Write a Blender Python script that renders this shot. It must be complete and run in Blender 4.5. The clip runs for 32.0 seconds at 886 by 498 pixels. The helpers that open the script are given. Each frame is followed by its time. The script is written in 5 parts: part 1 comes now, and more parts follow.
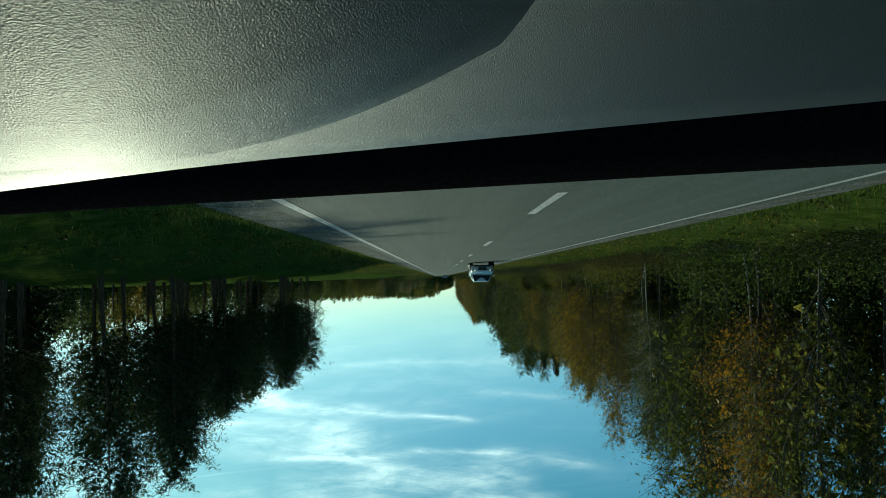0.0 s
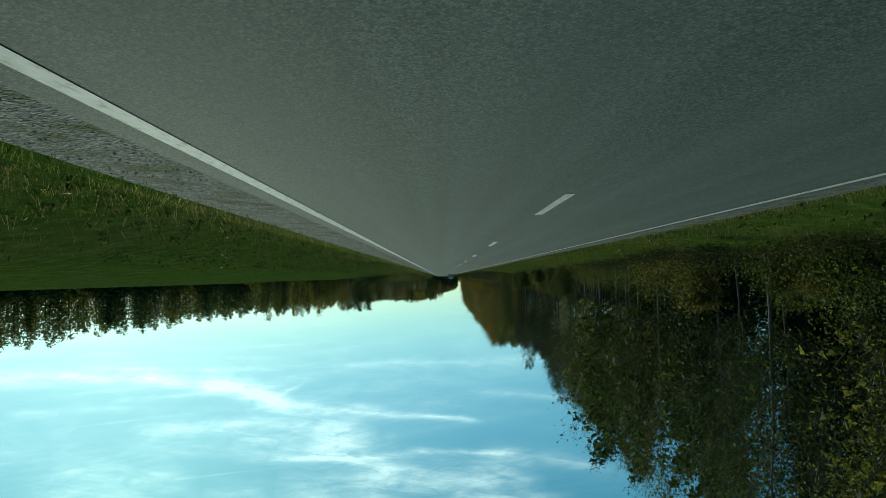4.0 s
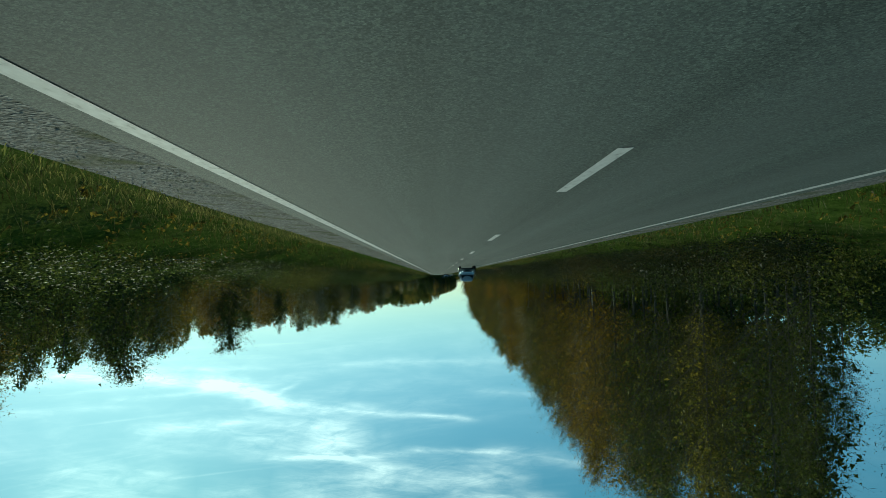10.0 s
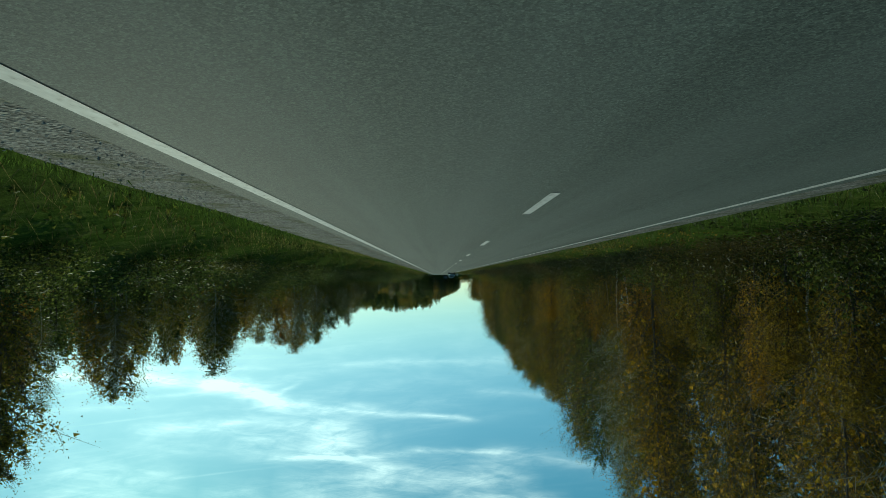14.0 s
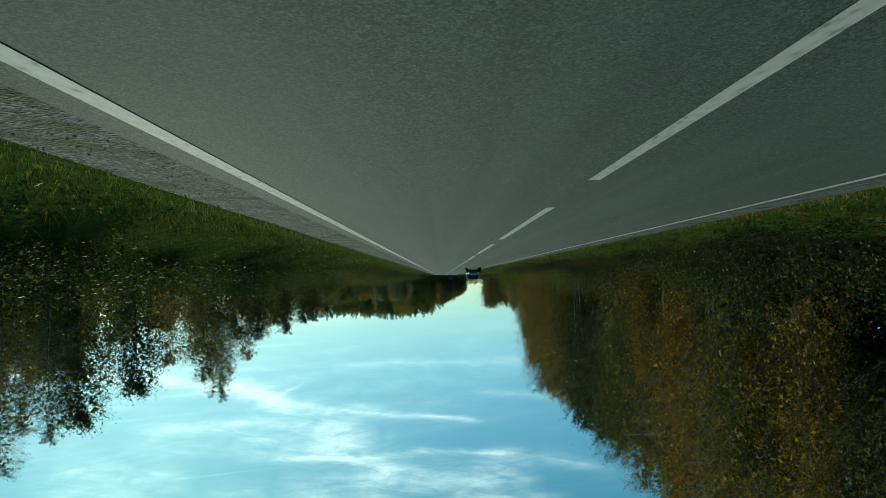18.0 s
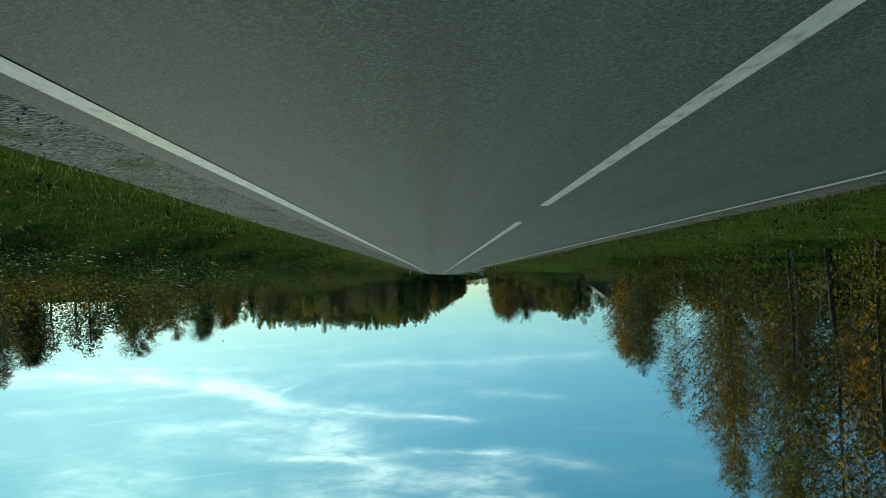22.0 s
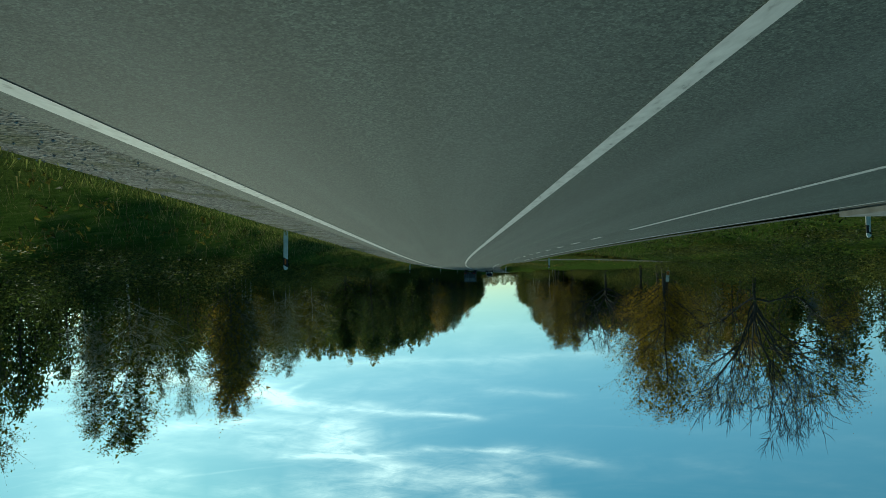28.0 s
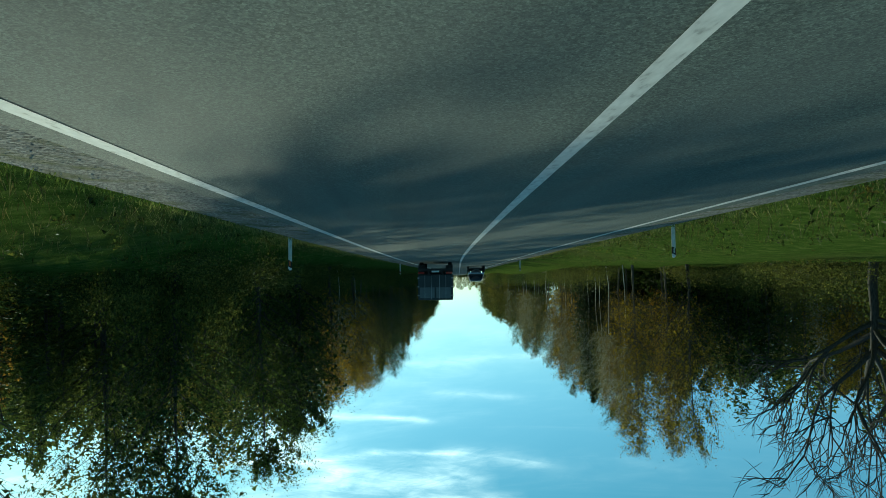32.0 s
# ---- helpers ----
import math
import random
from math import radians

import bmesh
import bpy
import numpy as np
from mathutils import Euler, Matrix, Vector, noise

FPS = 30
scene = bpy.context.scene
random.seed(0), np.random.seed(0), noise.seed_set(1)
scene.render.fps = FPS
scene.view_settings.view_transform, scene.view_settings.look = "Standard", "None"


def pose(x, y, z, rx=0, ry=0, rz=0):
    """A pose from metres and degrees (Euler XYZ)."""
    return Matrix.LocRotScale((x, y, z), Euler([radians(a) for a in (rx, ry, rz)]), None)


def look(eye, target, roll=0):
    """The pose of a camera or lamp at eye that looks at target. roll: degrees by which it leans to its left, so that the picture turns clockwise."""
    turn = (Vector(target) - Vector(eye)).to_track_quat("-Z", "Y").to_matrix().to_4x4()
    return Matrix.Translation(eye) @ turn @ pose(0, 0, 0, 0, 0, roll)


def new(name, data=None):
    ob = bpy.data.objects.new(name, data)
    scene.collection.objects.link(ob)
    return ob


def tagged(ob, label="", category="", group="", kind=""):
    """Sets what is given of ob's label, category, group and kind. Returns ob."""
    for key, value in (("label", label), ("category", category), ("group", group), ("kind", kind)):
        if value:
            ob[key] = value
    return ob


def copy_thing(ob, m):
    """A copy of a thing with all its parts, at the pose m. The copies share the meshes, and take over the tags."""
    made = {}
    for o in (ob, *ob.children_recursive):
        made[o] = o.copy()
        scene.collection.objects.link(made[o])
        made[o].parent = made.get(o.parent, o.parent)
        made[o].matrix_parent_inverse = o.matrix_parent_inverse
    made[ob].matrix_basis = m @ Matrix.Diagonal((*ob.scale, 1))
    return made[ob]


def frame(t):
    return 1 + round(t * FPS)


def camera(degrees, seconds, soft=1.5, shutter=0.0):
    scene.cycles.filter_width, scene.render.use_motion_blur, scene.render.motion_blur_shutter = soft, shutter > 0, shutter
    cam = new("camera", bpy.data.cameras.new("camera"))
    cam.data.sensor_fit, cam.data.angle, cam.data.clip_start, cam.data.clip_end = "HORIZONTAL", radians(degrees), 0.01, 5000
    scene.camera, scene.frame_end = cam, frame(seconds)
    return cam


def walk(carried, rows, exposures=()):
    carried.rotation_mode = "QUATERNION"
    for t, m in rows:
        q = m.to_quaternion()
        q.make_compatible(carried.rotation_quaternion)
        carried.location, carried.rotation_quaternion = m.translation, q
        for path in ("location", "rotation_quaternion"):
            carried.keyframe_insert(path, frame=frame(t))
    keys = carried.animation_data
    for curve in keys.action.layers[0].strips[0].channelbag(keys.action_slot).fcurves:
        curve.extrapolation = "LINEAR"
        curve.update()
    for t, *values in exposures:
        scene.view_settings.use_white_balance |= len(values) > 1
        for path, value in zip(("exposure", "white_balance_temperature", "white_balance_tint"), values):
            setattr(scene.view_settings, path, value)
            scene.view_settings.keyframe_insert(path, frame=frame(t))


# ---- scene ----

# ============ the plan: a straight country road that bends gently left near its end ============
BEND0, BEND1, CURV = 767.0, 900.0, 0.00068      # start and end of the bend along the road, 1/metres
LANE = 3.6                                      # centre line to edge line


def road_frame(s):
    """Place on the centre line and heading (radians, left positive) at s metres along the road."""
    if s <= BEND0:
        return 0.0, s, 0.0
    u = min(s, BEND1) - BEND0
    a = CURV * u
    x, y = -(1 - math.cos(a)) / CURV, BEND0 + math.sin(a) / CURV
    if s > BEND1:
        x, y = x - math.sin(a) * (s - BEND1), y + math.cos(a) * (s - BEND1)
    return x, y, a


def at(s, d, z=0.0):
    """World point at s along the road, d metres to its right, height z."""
    x, y, a = road_frame(s)
    return Vector((x + d * math.cos(a), y + d * math.sin(a), z))


# left side widens into a bus lay-by
def bay(s):
    pts = ((-999, 3.9), (690, 3.9), (702, 5.4), (722, 7.4), (752, 7.2), (764, 6.0), (776, 5.5), (800, 5.3), (806, 5.6), (816, 5.6), (820, 3.95), (9999, 3.9))
    for (a, x), (b, y) in zip(pts, pts[1:]):
        if s <= b:
            return -(x + (y - x) * (s - a) / (b - a))


def ground_z(d, s=0.0):
    """Height of the verge and fields beside the road."""
    e = abs(d)
    if d < 0 and e > 3.6:
        e = max(3.6, e - (abs(bay(s)) - 3.9))
    prof = ((0, -0.4), (3.6, -0.4), (4.0, -0.13), (5.1, -0.21), (7.5, -0.8), (9.5, -0.7), (15, 0.15), (26, 0.75), (60, 1.0), (200, 1.6), (4000, 2.0))
    for (a, za), (b, zb) in zip(prof, prof[1:]):
        if e <= b:
            z = za + (zb - za) * (e - a) / (b - a)
            break
    else:
        z = 2.0
    if s > 915 and e > 11:                       # the land climbs beyond the bend
        u, w = min(1.0, (s - 915) / 130), min(1.0, (e - 11) / 34)
        z += (9.0 if d > 0 else 5.0) * u * u * (3 - 2 * u) * w
    if e > 6:
        z += 0.16 * min(1, (e - 6) / 6) * noise.noise((d * 0.09, s * 0.05, 3.1))
    return z


# ============ camera: it hangs upside down behind a windscreen, about a metre over the road ============
cam = camera(63.6, 32.0, soft=0.35)
EYE_H, ROLL = 0.995, 181.65
# seconds, metres along the road, metres right of the centre line, yaw against the road, pitch
DRIVE = [
    (0.0, 0.0, 1.55, 0.36, 2.24), (1.0, 27.2, 1.55, 0.14, 2.27), (2.0, 54.2, 1.60, 0.05, 2.27), (3.0, 81.0, 1.66, 0.07, 2.28),
    (4.5, 121.3, 1.63, 0.25, 2.25), (6.0, 161.5, 1.60, 0.48, 2.22), (7.0, 188.0, 1.62, 0.20, 2.26), (8.0, 214.4, 1.66, 0.40, 2.26),
    (9.0, 240.7, 1.61, 0.41, 2.22), (10.0, 267.0, 1.55, 0.48, 2.18), (11.0, 293.2, 1.54, 0.15, 2.18), (12.0, 319.6, 1.56, 0.30, 2.22),
    (13.0, 345.5, 1.58, 0.50, 2.24), (14.0, 371.9, 1.49, 0.41, 2.19), (15.5, 411.6, 1.50, 0.30, 2.22), (17.0, 451.3, 1.54, 0.20, 2.25),
    (18.0, 477.8, 1.66, 0.14, 2.26), (19.0, 504.2, 1.74, 0.07, 2.30), (20.0, 530.5, 1.77, 0.12, 2.30), (21.0, 556.8, 1.69, 0.42, 2.26),
    (22.0, 583.1, 1.57, 0.45, 2.26), (23.0, 609.4, 1.47, 0.27, 2.25), (24.0, 635.6, 1.41, 0.31, 2.19), (25.0, 661.8, 1.37, 0.28, 2.17),
    (26.5, 701.2, 1.32, 0.10, 2.14), (28.0, 740.6, 1.30, -0.25, 2.12), (29.0, 766.9, 1.33, -0.30, 2.22), (30.0, 793.2, 1.38, 0.20, 2.28),
    (31.0, 819.5, 1.30, 0.25, 2.22), (32.0, 845.8, 1.14, 0.45, 2.22)]
ROWS = []
for t_, s_, d_, yaw_, pitch_ in DRIVE:
    p_ = at(s_, d_)
    turn_ = math.degrees(road_frame(s_ + 10)[2])
    ROWS.append((t_, pose(p_.x, p_.y, EYE_H, 90 + pitch_, ROLL, turn_ + yaw_)))
walk(cam, ROWS, exposures=[(0.0, 0.05, 6600, -20.0), (6.0, 0.0, 6600, -20.0), (20.0, 0.0, 6600, -20.0), (24.0, -0.1, 6550, -20.0), (28.0, 0.0, 6550, -20.0), (30.0, 0.08, 6550, -20.0), (31.0, 0.2, 6550, -20.0), (32.0, 0.55, 6550, -20.0)])

# ============ sky and sun ============
SUN_AZ, SUN_EL = 25.0, 20.5      # degrees right of the road's direction, and up
world = bpy.data.worlds.new("sky")
scene.world = world
world.use_nodes = True
wn, wl = world.node_tree.nodes, world.node_tree.links
wn.clear()
sky = wn.new("ShaderNodeTexSky")
sky.sky_type, sky.sun_disc = "NISHITA", False
sky.sun_elevation, sky.sun_rotation = radians(SUN_EL), radians(SUN_AZ)
sky.air_density, sky.dust_density, sky.ozone_density, sky.altitude = 0.8, 0.2, 2.5, 100


def wmath(op, a, b=None):
    n = wn.new("ShaderNodeMath")
    n.operation = op
    for i, v in enumerate((a, b)):
        if v is None:
            continue
        if isinstance(v, (int, float)):
            n.inputs[i].default_value = v
        else:
            wl.new(v, n.inputs[i])
    return n.outputs[0]


wco = wn.new("ShaderNodeTexCoord")


def cirrus(scale, offset, detail, lo, hi, warp):
    """Thin streaky cloud: noise drawn out level with the horizon."""
    mp = wn.new("ShaderNodeMapping")
    mp.inputs["Scale"].default_value, mp.inputs["Location"].default_value = scale, offset
    mp.inputs["Rotation"].default_value = (0, radians(4), 0)
    wl.new(wco.outputs["Generated"], mp.inputs["Vector"])
    nz = wn.new("ShaderNodeTexNoise")
    nz.inputs["Scale"].default_value, nz.inputs["Detail"].default_value, nz.inputs["Distortion"].default_value = 1.0, detail, warp
    nz.inputs["Roughness"].default_value = 0.6
    wl.new(mp.outputs[0], nz.inputs["Vector"])
    mr = wn.new("ShaderNodeMapRange")
    mr.interpolation_type = "SMOOTHSTEP"
    mr.inputs["From Min"].default_value, mr.inputs["From Max"].default_value = lo, hi
    wl.new(nz.outputs["Fac"], mr.inputs["Value"])
    return mr.outputs[0]


wxyz = wn.new("ShaderNodeSeparateXYZ")
wl.new(wco.outputs["Generated"], wxyz.inputs[0])
ahead = wmath("MAXIMUM", wxyz.outputs["Y"], 0.05)
side_, rise_ = wmath("DIVIDE", wxyz.outputs["X"], ahead), wmath("DIVIDE", wxyz.outputs["Z"], ahead)
fray = wn.new("ShaderNodeTexNoise")
fray.inputs["Scale"].default_value, fray.inputs["Detail"].default_value = 9.0, 6
fmap = wn.new("ShaderNodeMapping")
fmap.inputs["Scale"].default_value = (1, 1, 4)
wl.new(wco.outputs["Generated"], fmap.inputs["Vector"])
wl.new(fmap.outputs[0], fray.inputs["Vector"])
fray_v = wmath("SUBTRACT", fray.outputs["Fac"], 0.5)


fibre = wn.new("ShaderNodeTexNoise")
fibre.inputs["Scale"].default_value, fibre.inputs["Detail"].default_value, fibre.inputs["Roughness"].default_value, fibre.inputs["Distortion"].default_value = 1.0, 8, 0.62, 0.7
fvec = wn.new("ShaderNodeCombineXYZ")
wl.new(wmath("MULTIPLY", side_, 7.0), fvec.inputs["X"])
wl.new(wmath("ADD", wmath("MULTIPLY", rise_, 62.0), wmath("MULTIPLY", side_, 9.0)), fvec.inputs["Y"])
wl.new(fvec.outputs[0], fibre.inputs["Vector"])
fibre_v = wmath("SUBTRACT", fibre.outputs["Fac"], 0.5)


def trail(a0, b0, a1, b1, w0, w1, amount):
    """A wind-drawn streak of ice cloud between two directions ahead, frayed along its edge."""
    dx, dy = a1 - a0, b1 - b0
    ln = math.hypot(dx, dy)
    pa, pb = wmath("SUBTRACT", side_, a0), wmath("SUBTRACT", rise_, b0)
    t = wmath("DIVIDE", wmath("ADD", wmath("MULTIPLY", pa, dx), wmath("MULTIPLY", pb, dy)), ln * ln)
    q = wmath("DIVIDE", wmath("SUBTRACT", wmath("MULTIPLY", pa, dy), wmath("MULTIPLY", pb, dx)), ln)
    q = wmath("ADD", q, wmath("MULTIPLY", fray_v, 0.006 + 1.1 * (w0 + w1) / 2))
    w = wmath("ADD", wmath("MULTIPLY", t, w1 - w0), w0)
    g = wmath("POWER", 2.718, wmath("MULTIPLY", wmath("POWER", wmath("ABSOLUTE", wmath("DIVIDE", q, wmath("MAXIMUM", w, 0.0015))), 1.6), -1.0))
    e = wmath("MULTIPLY", wmath("MINIMUM", wmath("MAXIMUM", wmath("MULTIPLY", t, 5), 0), 1), wmath("MINIMUM", wmath("MAXIMUM", wmath("MULTIPLY", wmath("SUBTRACT", 1, t), 4), 0), 1))
    thin = wmath("ADD", wmath("ADD", wmath("MULTIPLY", fray_v, 1.2), wmath("MULTIPLY", fibre_v, 2.6)), 0.85)
    return wmath("MULTIPLY", wmath("MULTIPLY", wmath("MULTIPLY", g, e), wmath("MAXIMUM", thin, 0)), amount)


veil = cirrus((2.2, 2.2, 11.0), (0.3, 1.7, 0.2), 5, 0.42, 0.78, 0.9)
streaks = cirrus((3.4, 3.4, 38.0), (4.1, 0.6, 2.3), 7, 0.50, 0.80, 1.3)
# ice cloud scatters forward: it is brightest on the sun's side of the sky
near_sun = wmath("MINIMUM", wmath("MAXIMUM", wmath("ADD", wmath("MULTIPLY", side_, 1.1), 0.45), 0.12), 1.0)
cover = wmath("MULTIPLY", wmath("ADD", wmath("MULTIPLY", veil, 0.30), wmath("MULTIPLY", streaks, 0.22)), near_sun)
for row_ in (
        # the long band towards the sun and the bright hook at its end, with a thin tail
        (0.70, 0.118, 0.28, 0.132, 0.010, 0.008, 0.50), (0.44, 0.128, 0.26, 0.142, 0.008, 0.012, 0.45), (0.345, 0.130, 0.205, 0.174, 0.014, 0.009, 0.95),
        (0.262, 0.168, 0.08, 0.183, 0.009, 0.004, 0.70), (0.15, 0.180, -0.06, 0.201, 0.004, 0.003, 0.60),
        (0.245, 0.165, 0.19, 0.140, 0.003, 0.003, 0.32), (0.26, 0.138, 0.05, 0.115, 0.007, 0.005, 0.17), (0.10, 0.118, -0.08, 0.122, 0.006, 0.005, 0.13),
        (0.50, 0.112, 0.22, 0.122, 0.003, 0.003, 0.35), (0.47, 0.158, 0.31, 0.152, 0.004, 0.003, 0.30), (0.62, 0.172, 0.40, 0.168, 0.005, 0.005, 0.22),
        # the higher, broader sheet and the plume that falls from it
        (0.44, 0.205, 0.25, 0.196, 0.012, 0.010, 0.40), (0.30, 0.215, 0.09, 0.215, 0.024, 0.026, 0.42), (0.25, 0.246, 0.04, 0.244, 0.005, 0.004, 0.80),
        (0.19, 0.212, 0.07, 0.285, 0.026, 0.028, 0.46), (0.14, 0.270, -0.14, 0.288, 0.026, 0.020, 0.50), (0.06, 0.238, -0.12, 0.249, 0.004, 0.003, 0.48),
        (-0.04, 0.244, -0.24, 0.270, 0.009, 0.008, 0.30), (0.24, 0.285, 0.04, 0.322, 0.024, 0.026, 0.45), (0.00, 0.310, -0.18, 0.320, 0.012, 0.010, 0.40),
        (0.34, 0.285, 0.20, 0.300, 0.016, 0.014, 0.22), (0.55, 0.255, 0.34, 0.270, 0.02, 0.02, 0.25), (0.60, 0.31, 0.30, 0.335, 0.03, 0.03, 0.45),
        # faint wisps away from the sun
        (-0.02, 0.118, -0.26, 0.114, 0.006, 0.006, 0.16), (-0.03, 0.160, -0.20, 0.172, 0.006, 0.004, 0.18), (-0.30, 0.262, -0.43, 0.290, 0.012, 0.012, 0.05)):
    cover = wmath("ADD", cover, trail(*row_))
ripple = wn.new("ShaderNodeTexNoise")
ripple.inputs["Scale"].default_value, ripple.inputs["Detail"].default_value, ripple.inputs["Roughness"].default_value, ripple.inputs["Distortion"].default_value = 1.0, 9, 0.66, 0.5
rvec = wn.new("ShaderNodeCombineXYZ")
wl.new(wmath("ADD", wmath("MULTIPLY", side_, 16.0), wmath("MULTIPLY", rise_, 14.0)), rvec.inputs["X"])
wl.new(wmath("SUBTRACT", wmath("MULTIPLY", rise_, 58.0), wmath("MULTIPLY", side_, 6.0)), rvec.inputs["Y"])
wl.new(rvec.outputs[0], ripple.inputs["Vector"])
cover = wmath("MULTIPLY", cover, wmath("MAXIMUM", wmath("ADD", wmath("MULTIPLY", wmath("SUBTRACT", ripple.outputs["Fac"], 0.5), 3.4), 0.95), 0.1))
cover = wmath("MINIMUM", cover, 0.9)
cloud_mix = wn.new("ShaderNodeMix")
cloud_mix.data_type = "RGBA"
wl.new(cover, cloud_mix.inputs["Factor"])
bluer = wn.new("ShaderNodeMix")
bluer.data_type, bluer.blend_type = "RGBA", "MULTIPLY"
bluer.inputs["Factor"].default_value = 1.0
tint_ = wn.new("ShaderNodeValToRGB")
tint_.color_ramp.elements[0].position, tint_.color_ramp.elements[0].color = 0.0, (0.79, 0.95, 1.06, 1)
tint_.color_ramp.elements[1].position, tint_.color_ramp.elements[1].color = 0.3, (0.61, 1.06, 1.03, 1)
wl.new(wxyz.outputs["Z"], tint_.inputs["Fac"])
wl.new(tint_.outputs["Color"], bluer.inputs["B"])
wl.new(sky.outputs[0], bluer.inputs["A"])
wl.new(bluer.outputs["Result"], cloud_mix.inputs["A"])
lit = wn.new("ShaderNodeMix")
lit.data_type, lit.blend_type = "RGBA", "ADD"
lit.inputs["Factor"].default_value = 1.0
lit.inputs["B"].default_value = (8.0, 7.6, 7.0, 1)
wl.new(bluer.outputs["Result"], lit.inputs["A"])
wl.new(lit.outputs["Result"], cloud_mix.inputs["B"])
bg = wn.new("ShaderNodeBackground")
bg.inputs["Strength"].default_value = 0.080
wl.new(cloud_mix.outputs["Result"], bg.inputs["Color"])
wo = wn.new("ShaderNodeOutputWorld")
wl.new(bg.outputs[0], wo.inputs["Surface"])

sun_data = bpy.data.lights.new("sun", "SUN")
sun_data.energy, sun_data.angle, sun_data.color = 2.3, radians(0.6), (1.0, 0.93, 0.80)
sun = new("sun", sun_data)
az, el = radians(SUN_AZ), radians(SUN_EL)
to_sun = Vector((math.sin(az) * math.cos(el), math.cos(az) * math.cos(el), math.sin(el)))
sun.matrix_world = look(to_sun * 200, (0, 0, 0))


# ============ materials ============
class Mat:
    """A node material with short calls for the usual nodes."""

    def __init__(self, name):
        self.m = bpy.data.materials.new(name)
        self.m.use_nodes = True
        self.n, self.l = self.m.node_tree.nodes, self.m.node_tree.links
        self.bsdf = self.n["Principled BSDF"]
        self.out = self.n["Material Output"]

    def put(self, value, socket):
        if hasattr(value, "is_output"):
            self.l.new(value, socket)
        else:
            socket.default_value = value

    def coord(self, which="Object"):
        if which == "World":
            return self.n.new("ShaderNodeNewGeometry").outputs["Position"]
        return self.n.new("ShaderNodeTexCoord").outputs[which]

    def noise(self, scale, detail=4, vec=None, stretch=None, rough=0.55):
        v = self.coord("World") if vec is None else vec
        if stretch:
            mp = self.n.new("ShaderNodeMapping")
            mp.inputs["Scale"].default_value = stretch
            self.l.new(v, mp.inputs["Vector"])
            v = mp.outputs[0]
        nz = self.n.new("ShaderNodeTexNoise")
        nz.inputs["Scale"].default_value, nz.inputs["Detail"].default_value, nz.inputs["Roughness"].default_value = scale, detail, rough
        self.l.new(v, nz.inputs["Vector"])
        return nz.outputs["Fac"]

    def ramp(self, fac, stops):
        r = self.n.new("ShaderNodeValToRGB")
        e = r.color_ramp.elements
        while len(e) < len(stops):
            e.new(0.5)
        for el_, (p, c) in zip(e, stops):
            el_.position, el_.color = p, (*c, 1) if len(c) == 3 else c
        self.put(fac, r.inputs["Fac"])
        return r.outputs["Color"]

    def mix(self, fac, a, b, how="MIX"):
        x = self.n.new("ShaderNodeMix")
        x.data_type, x.blend_type = "RGBA", how
        self.put(fac, x.inputs["Factor"])
        for s, v in (("A", a), ("B", b)):
            self.put((*v, 1) if isinstance(v, tuple) and len(v) == 3 else v, x.inputs[s])
        return x.outputs["Result"]

    def calc(self, op, a, b=0.0):
        x = self.n.new("ShaderNodeMath")
        x.operation = op
        self.put(a, x.inputs[0])
        self.put(b, x.inputs[1])
        return x.outputs[0]

    def bump(self, height, strength, distance):
        b = self.n.new("ShaderNodeBump")
        b.inputs["Strength"].default_value, b.inputs["Distance"].default_value = strength, distance
        self.l.new(height, b.inputs["Height"])
        self.l.new(b.outputs[0], self.bsdf.inputs["Normal"])

    def set(self, color=None, rough=None, metal=None, spec=None):
        for key, v in (("Base Color", color), ("Roughness", rough), ("Metallic", metal), ("Specular IOR Level", spec)):
            if v is not None:
                self.put((*v, 1) if isinstance(v, tuple) and len(v) == 3 else v, self.bsdf.inputs[key])
        return self


def plain(name, color, rough=0.5, metal=0.0, wear=0.12, scale=9.0):
    """Paint, plastic or metal with slight dirt."""
    m = Mat(name)
    dirt = m.noise(scale, 5, m.coord("Object"))
    lo, hi = tuple(c * (1 - wear) for c in color), tuple(min(1, c * (1 + wear)) for c in color)
    m.set(m.ramp(dirt, ((0.3, lo), (0.7, hi))), rough, metal)
    return m.m


def leaf_mat(name, stops, translucent=0.5, patch=0.14):
    """Foliage: colour by tree, by patch of the crown and by leaf; light shines through the leaves."""
    m = Mat(name)
    oi = m.n.new("ShaderNodeObjectInfo").outputs["Random"]
    isl = m.n.new("ShaderNodeNewGeometry").outputs["Random Per Island"]
    f = m.calc("ADD", m.calc("MULTIPLY", oi, 0.74), m.calc("MULTIPLY", m.noise(patch, 3), 0.42))
    f = m.calc("ADD", m.calc("SUBTRACT", f, 0.09), m.calc("MULTIPLY", m.calc("SUBTRACT", isl, 0.5), 0.22))
    col = m.ramp(f, stops)
    col = m.mix(1.0, col, m.ramp(isl, ((0.0, (0.60, 0.60, 0.60)), (1.0, (1.55, 1.50, 1.38)))), "MULTIPLY")
    col = m.mix(1.0, col, m.ramp(m.noise(13, 3, rough=0.65), ((0.36, (0.35, 0.36, 0.36)), (0.5, (1.0, 1.0, 1.0)), (0.66, (1.75, 1.72, 1.6)))), "MULTIPLY")
    m.set(col, 0.6, 0.0, 0.15)
    tr = m.n.new("ShaderNodeBsdfTranslucent")
    m.l.new(col, tr.inputs["Color"])
    ms = m.n.new("ShaderNodeMixShader")
    ms.inputs[0].default_value = translucent
    m.l.new(m.bsdf.outputs[0], ms.inputs[1])
    m.l.new(tr.outputs[0], ms.inputs[2])
    m.l.new(ms.outputs[0], m.out.inputs["Surface"])
    return m.m


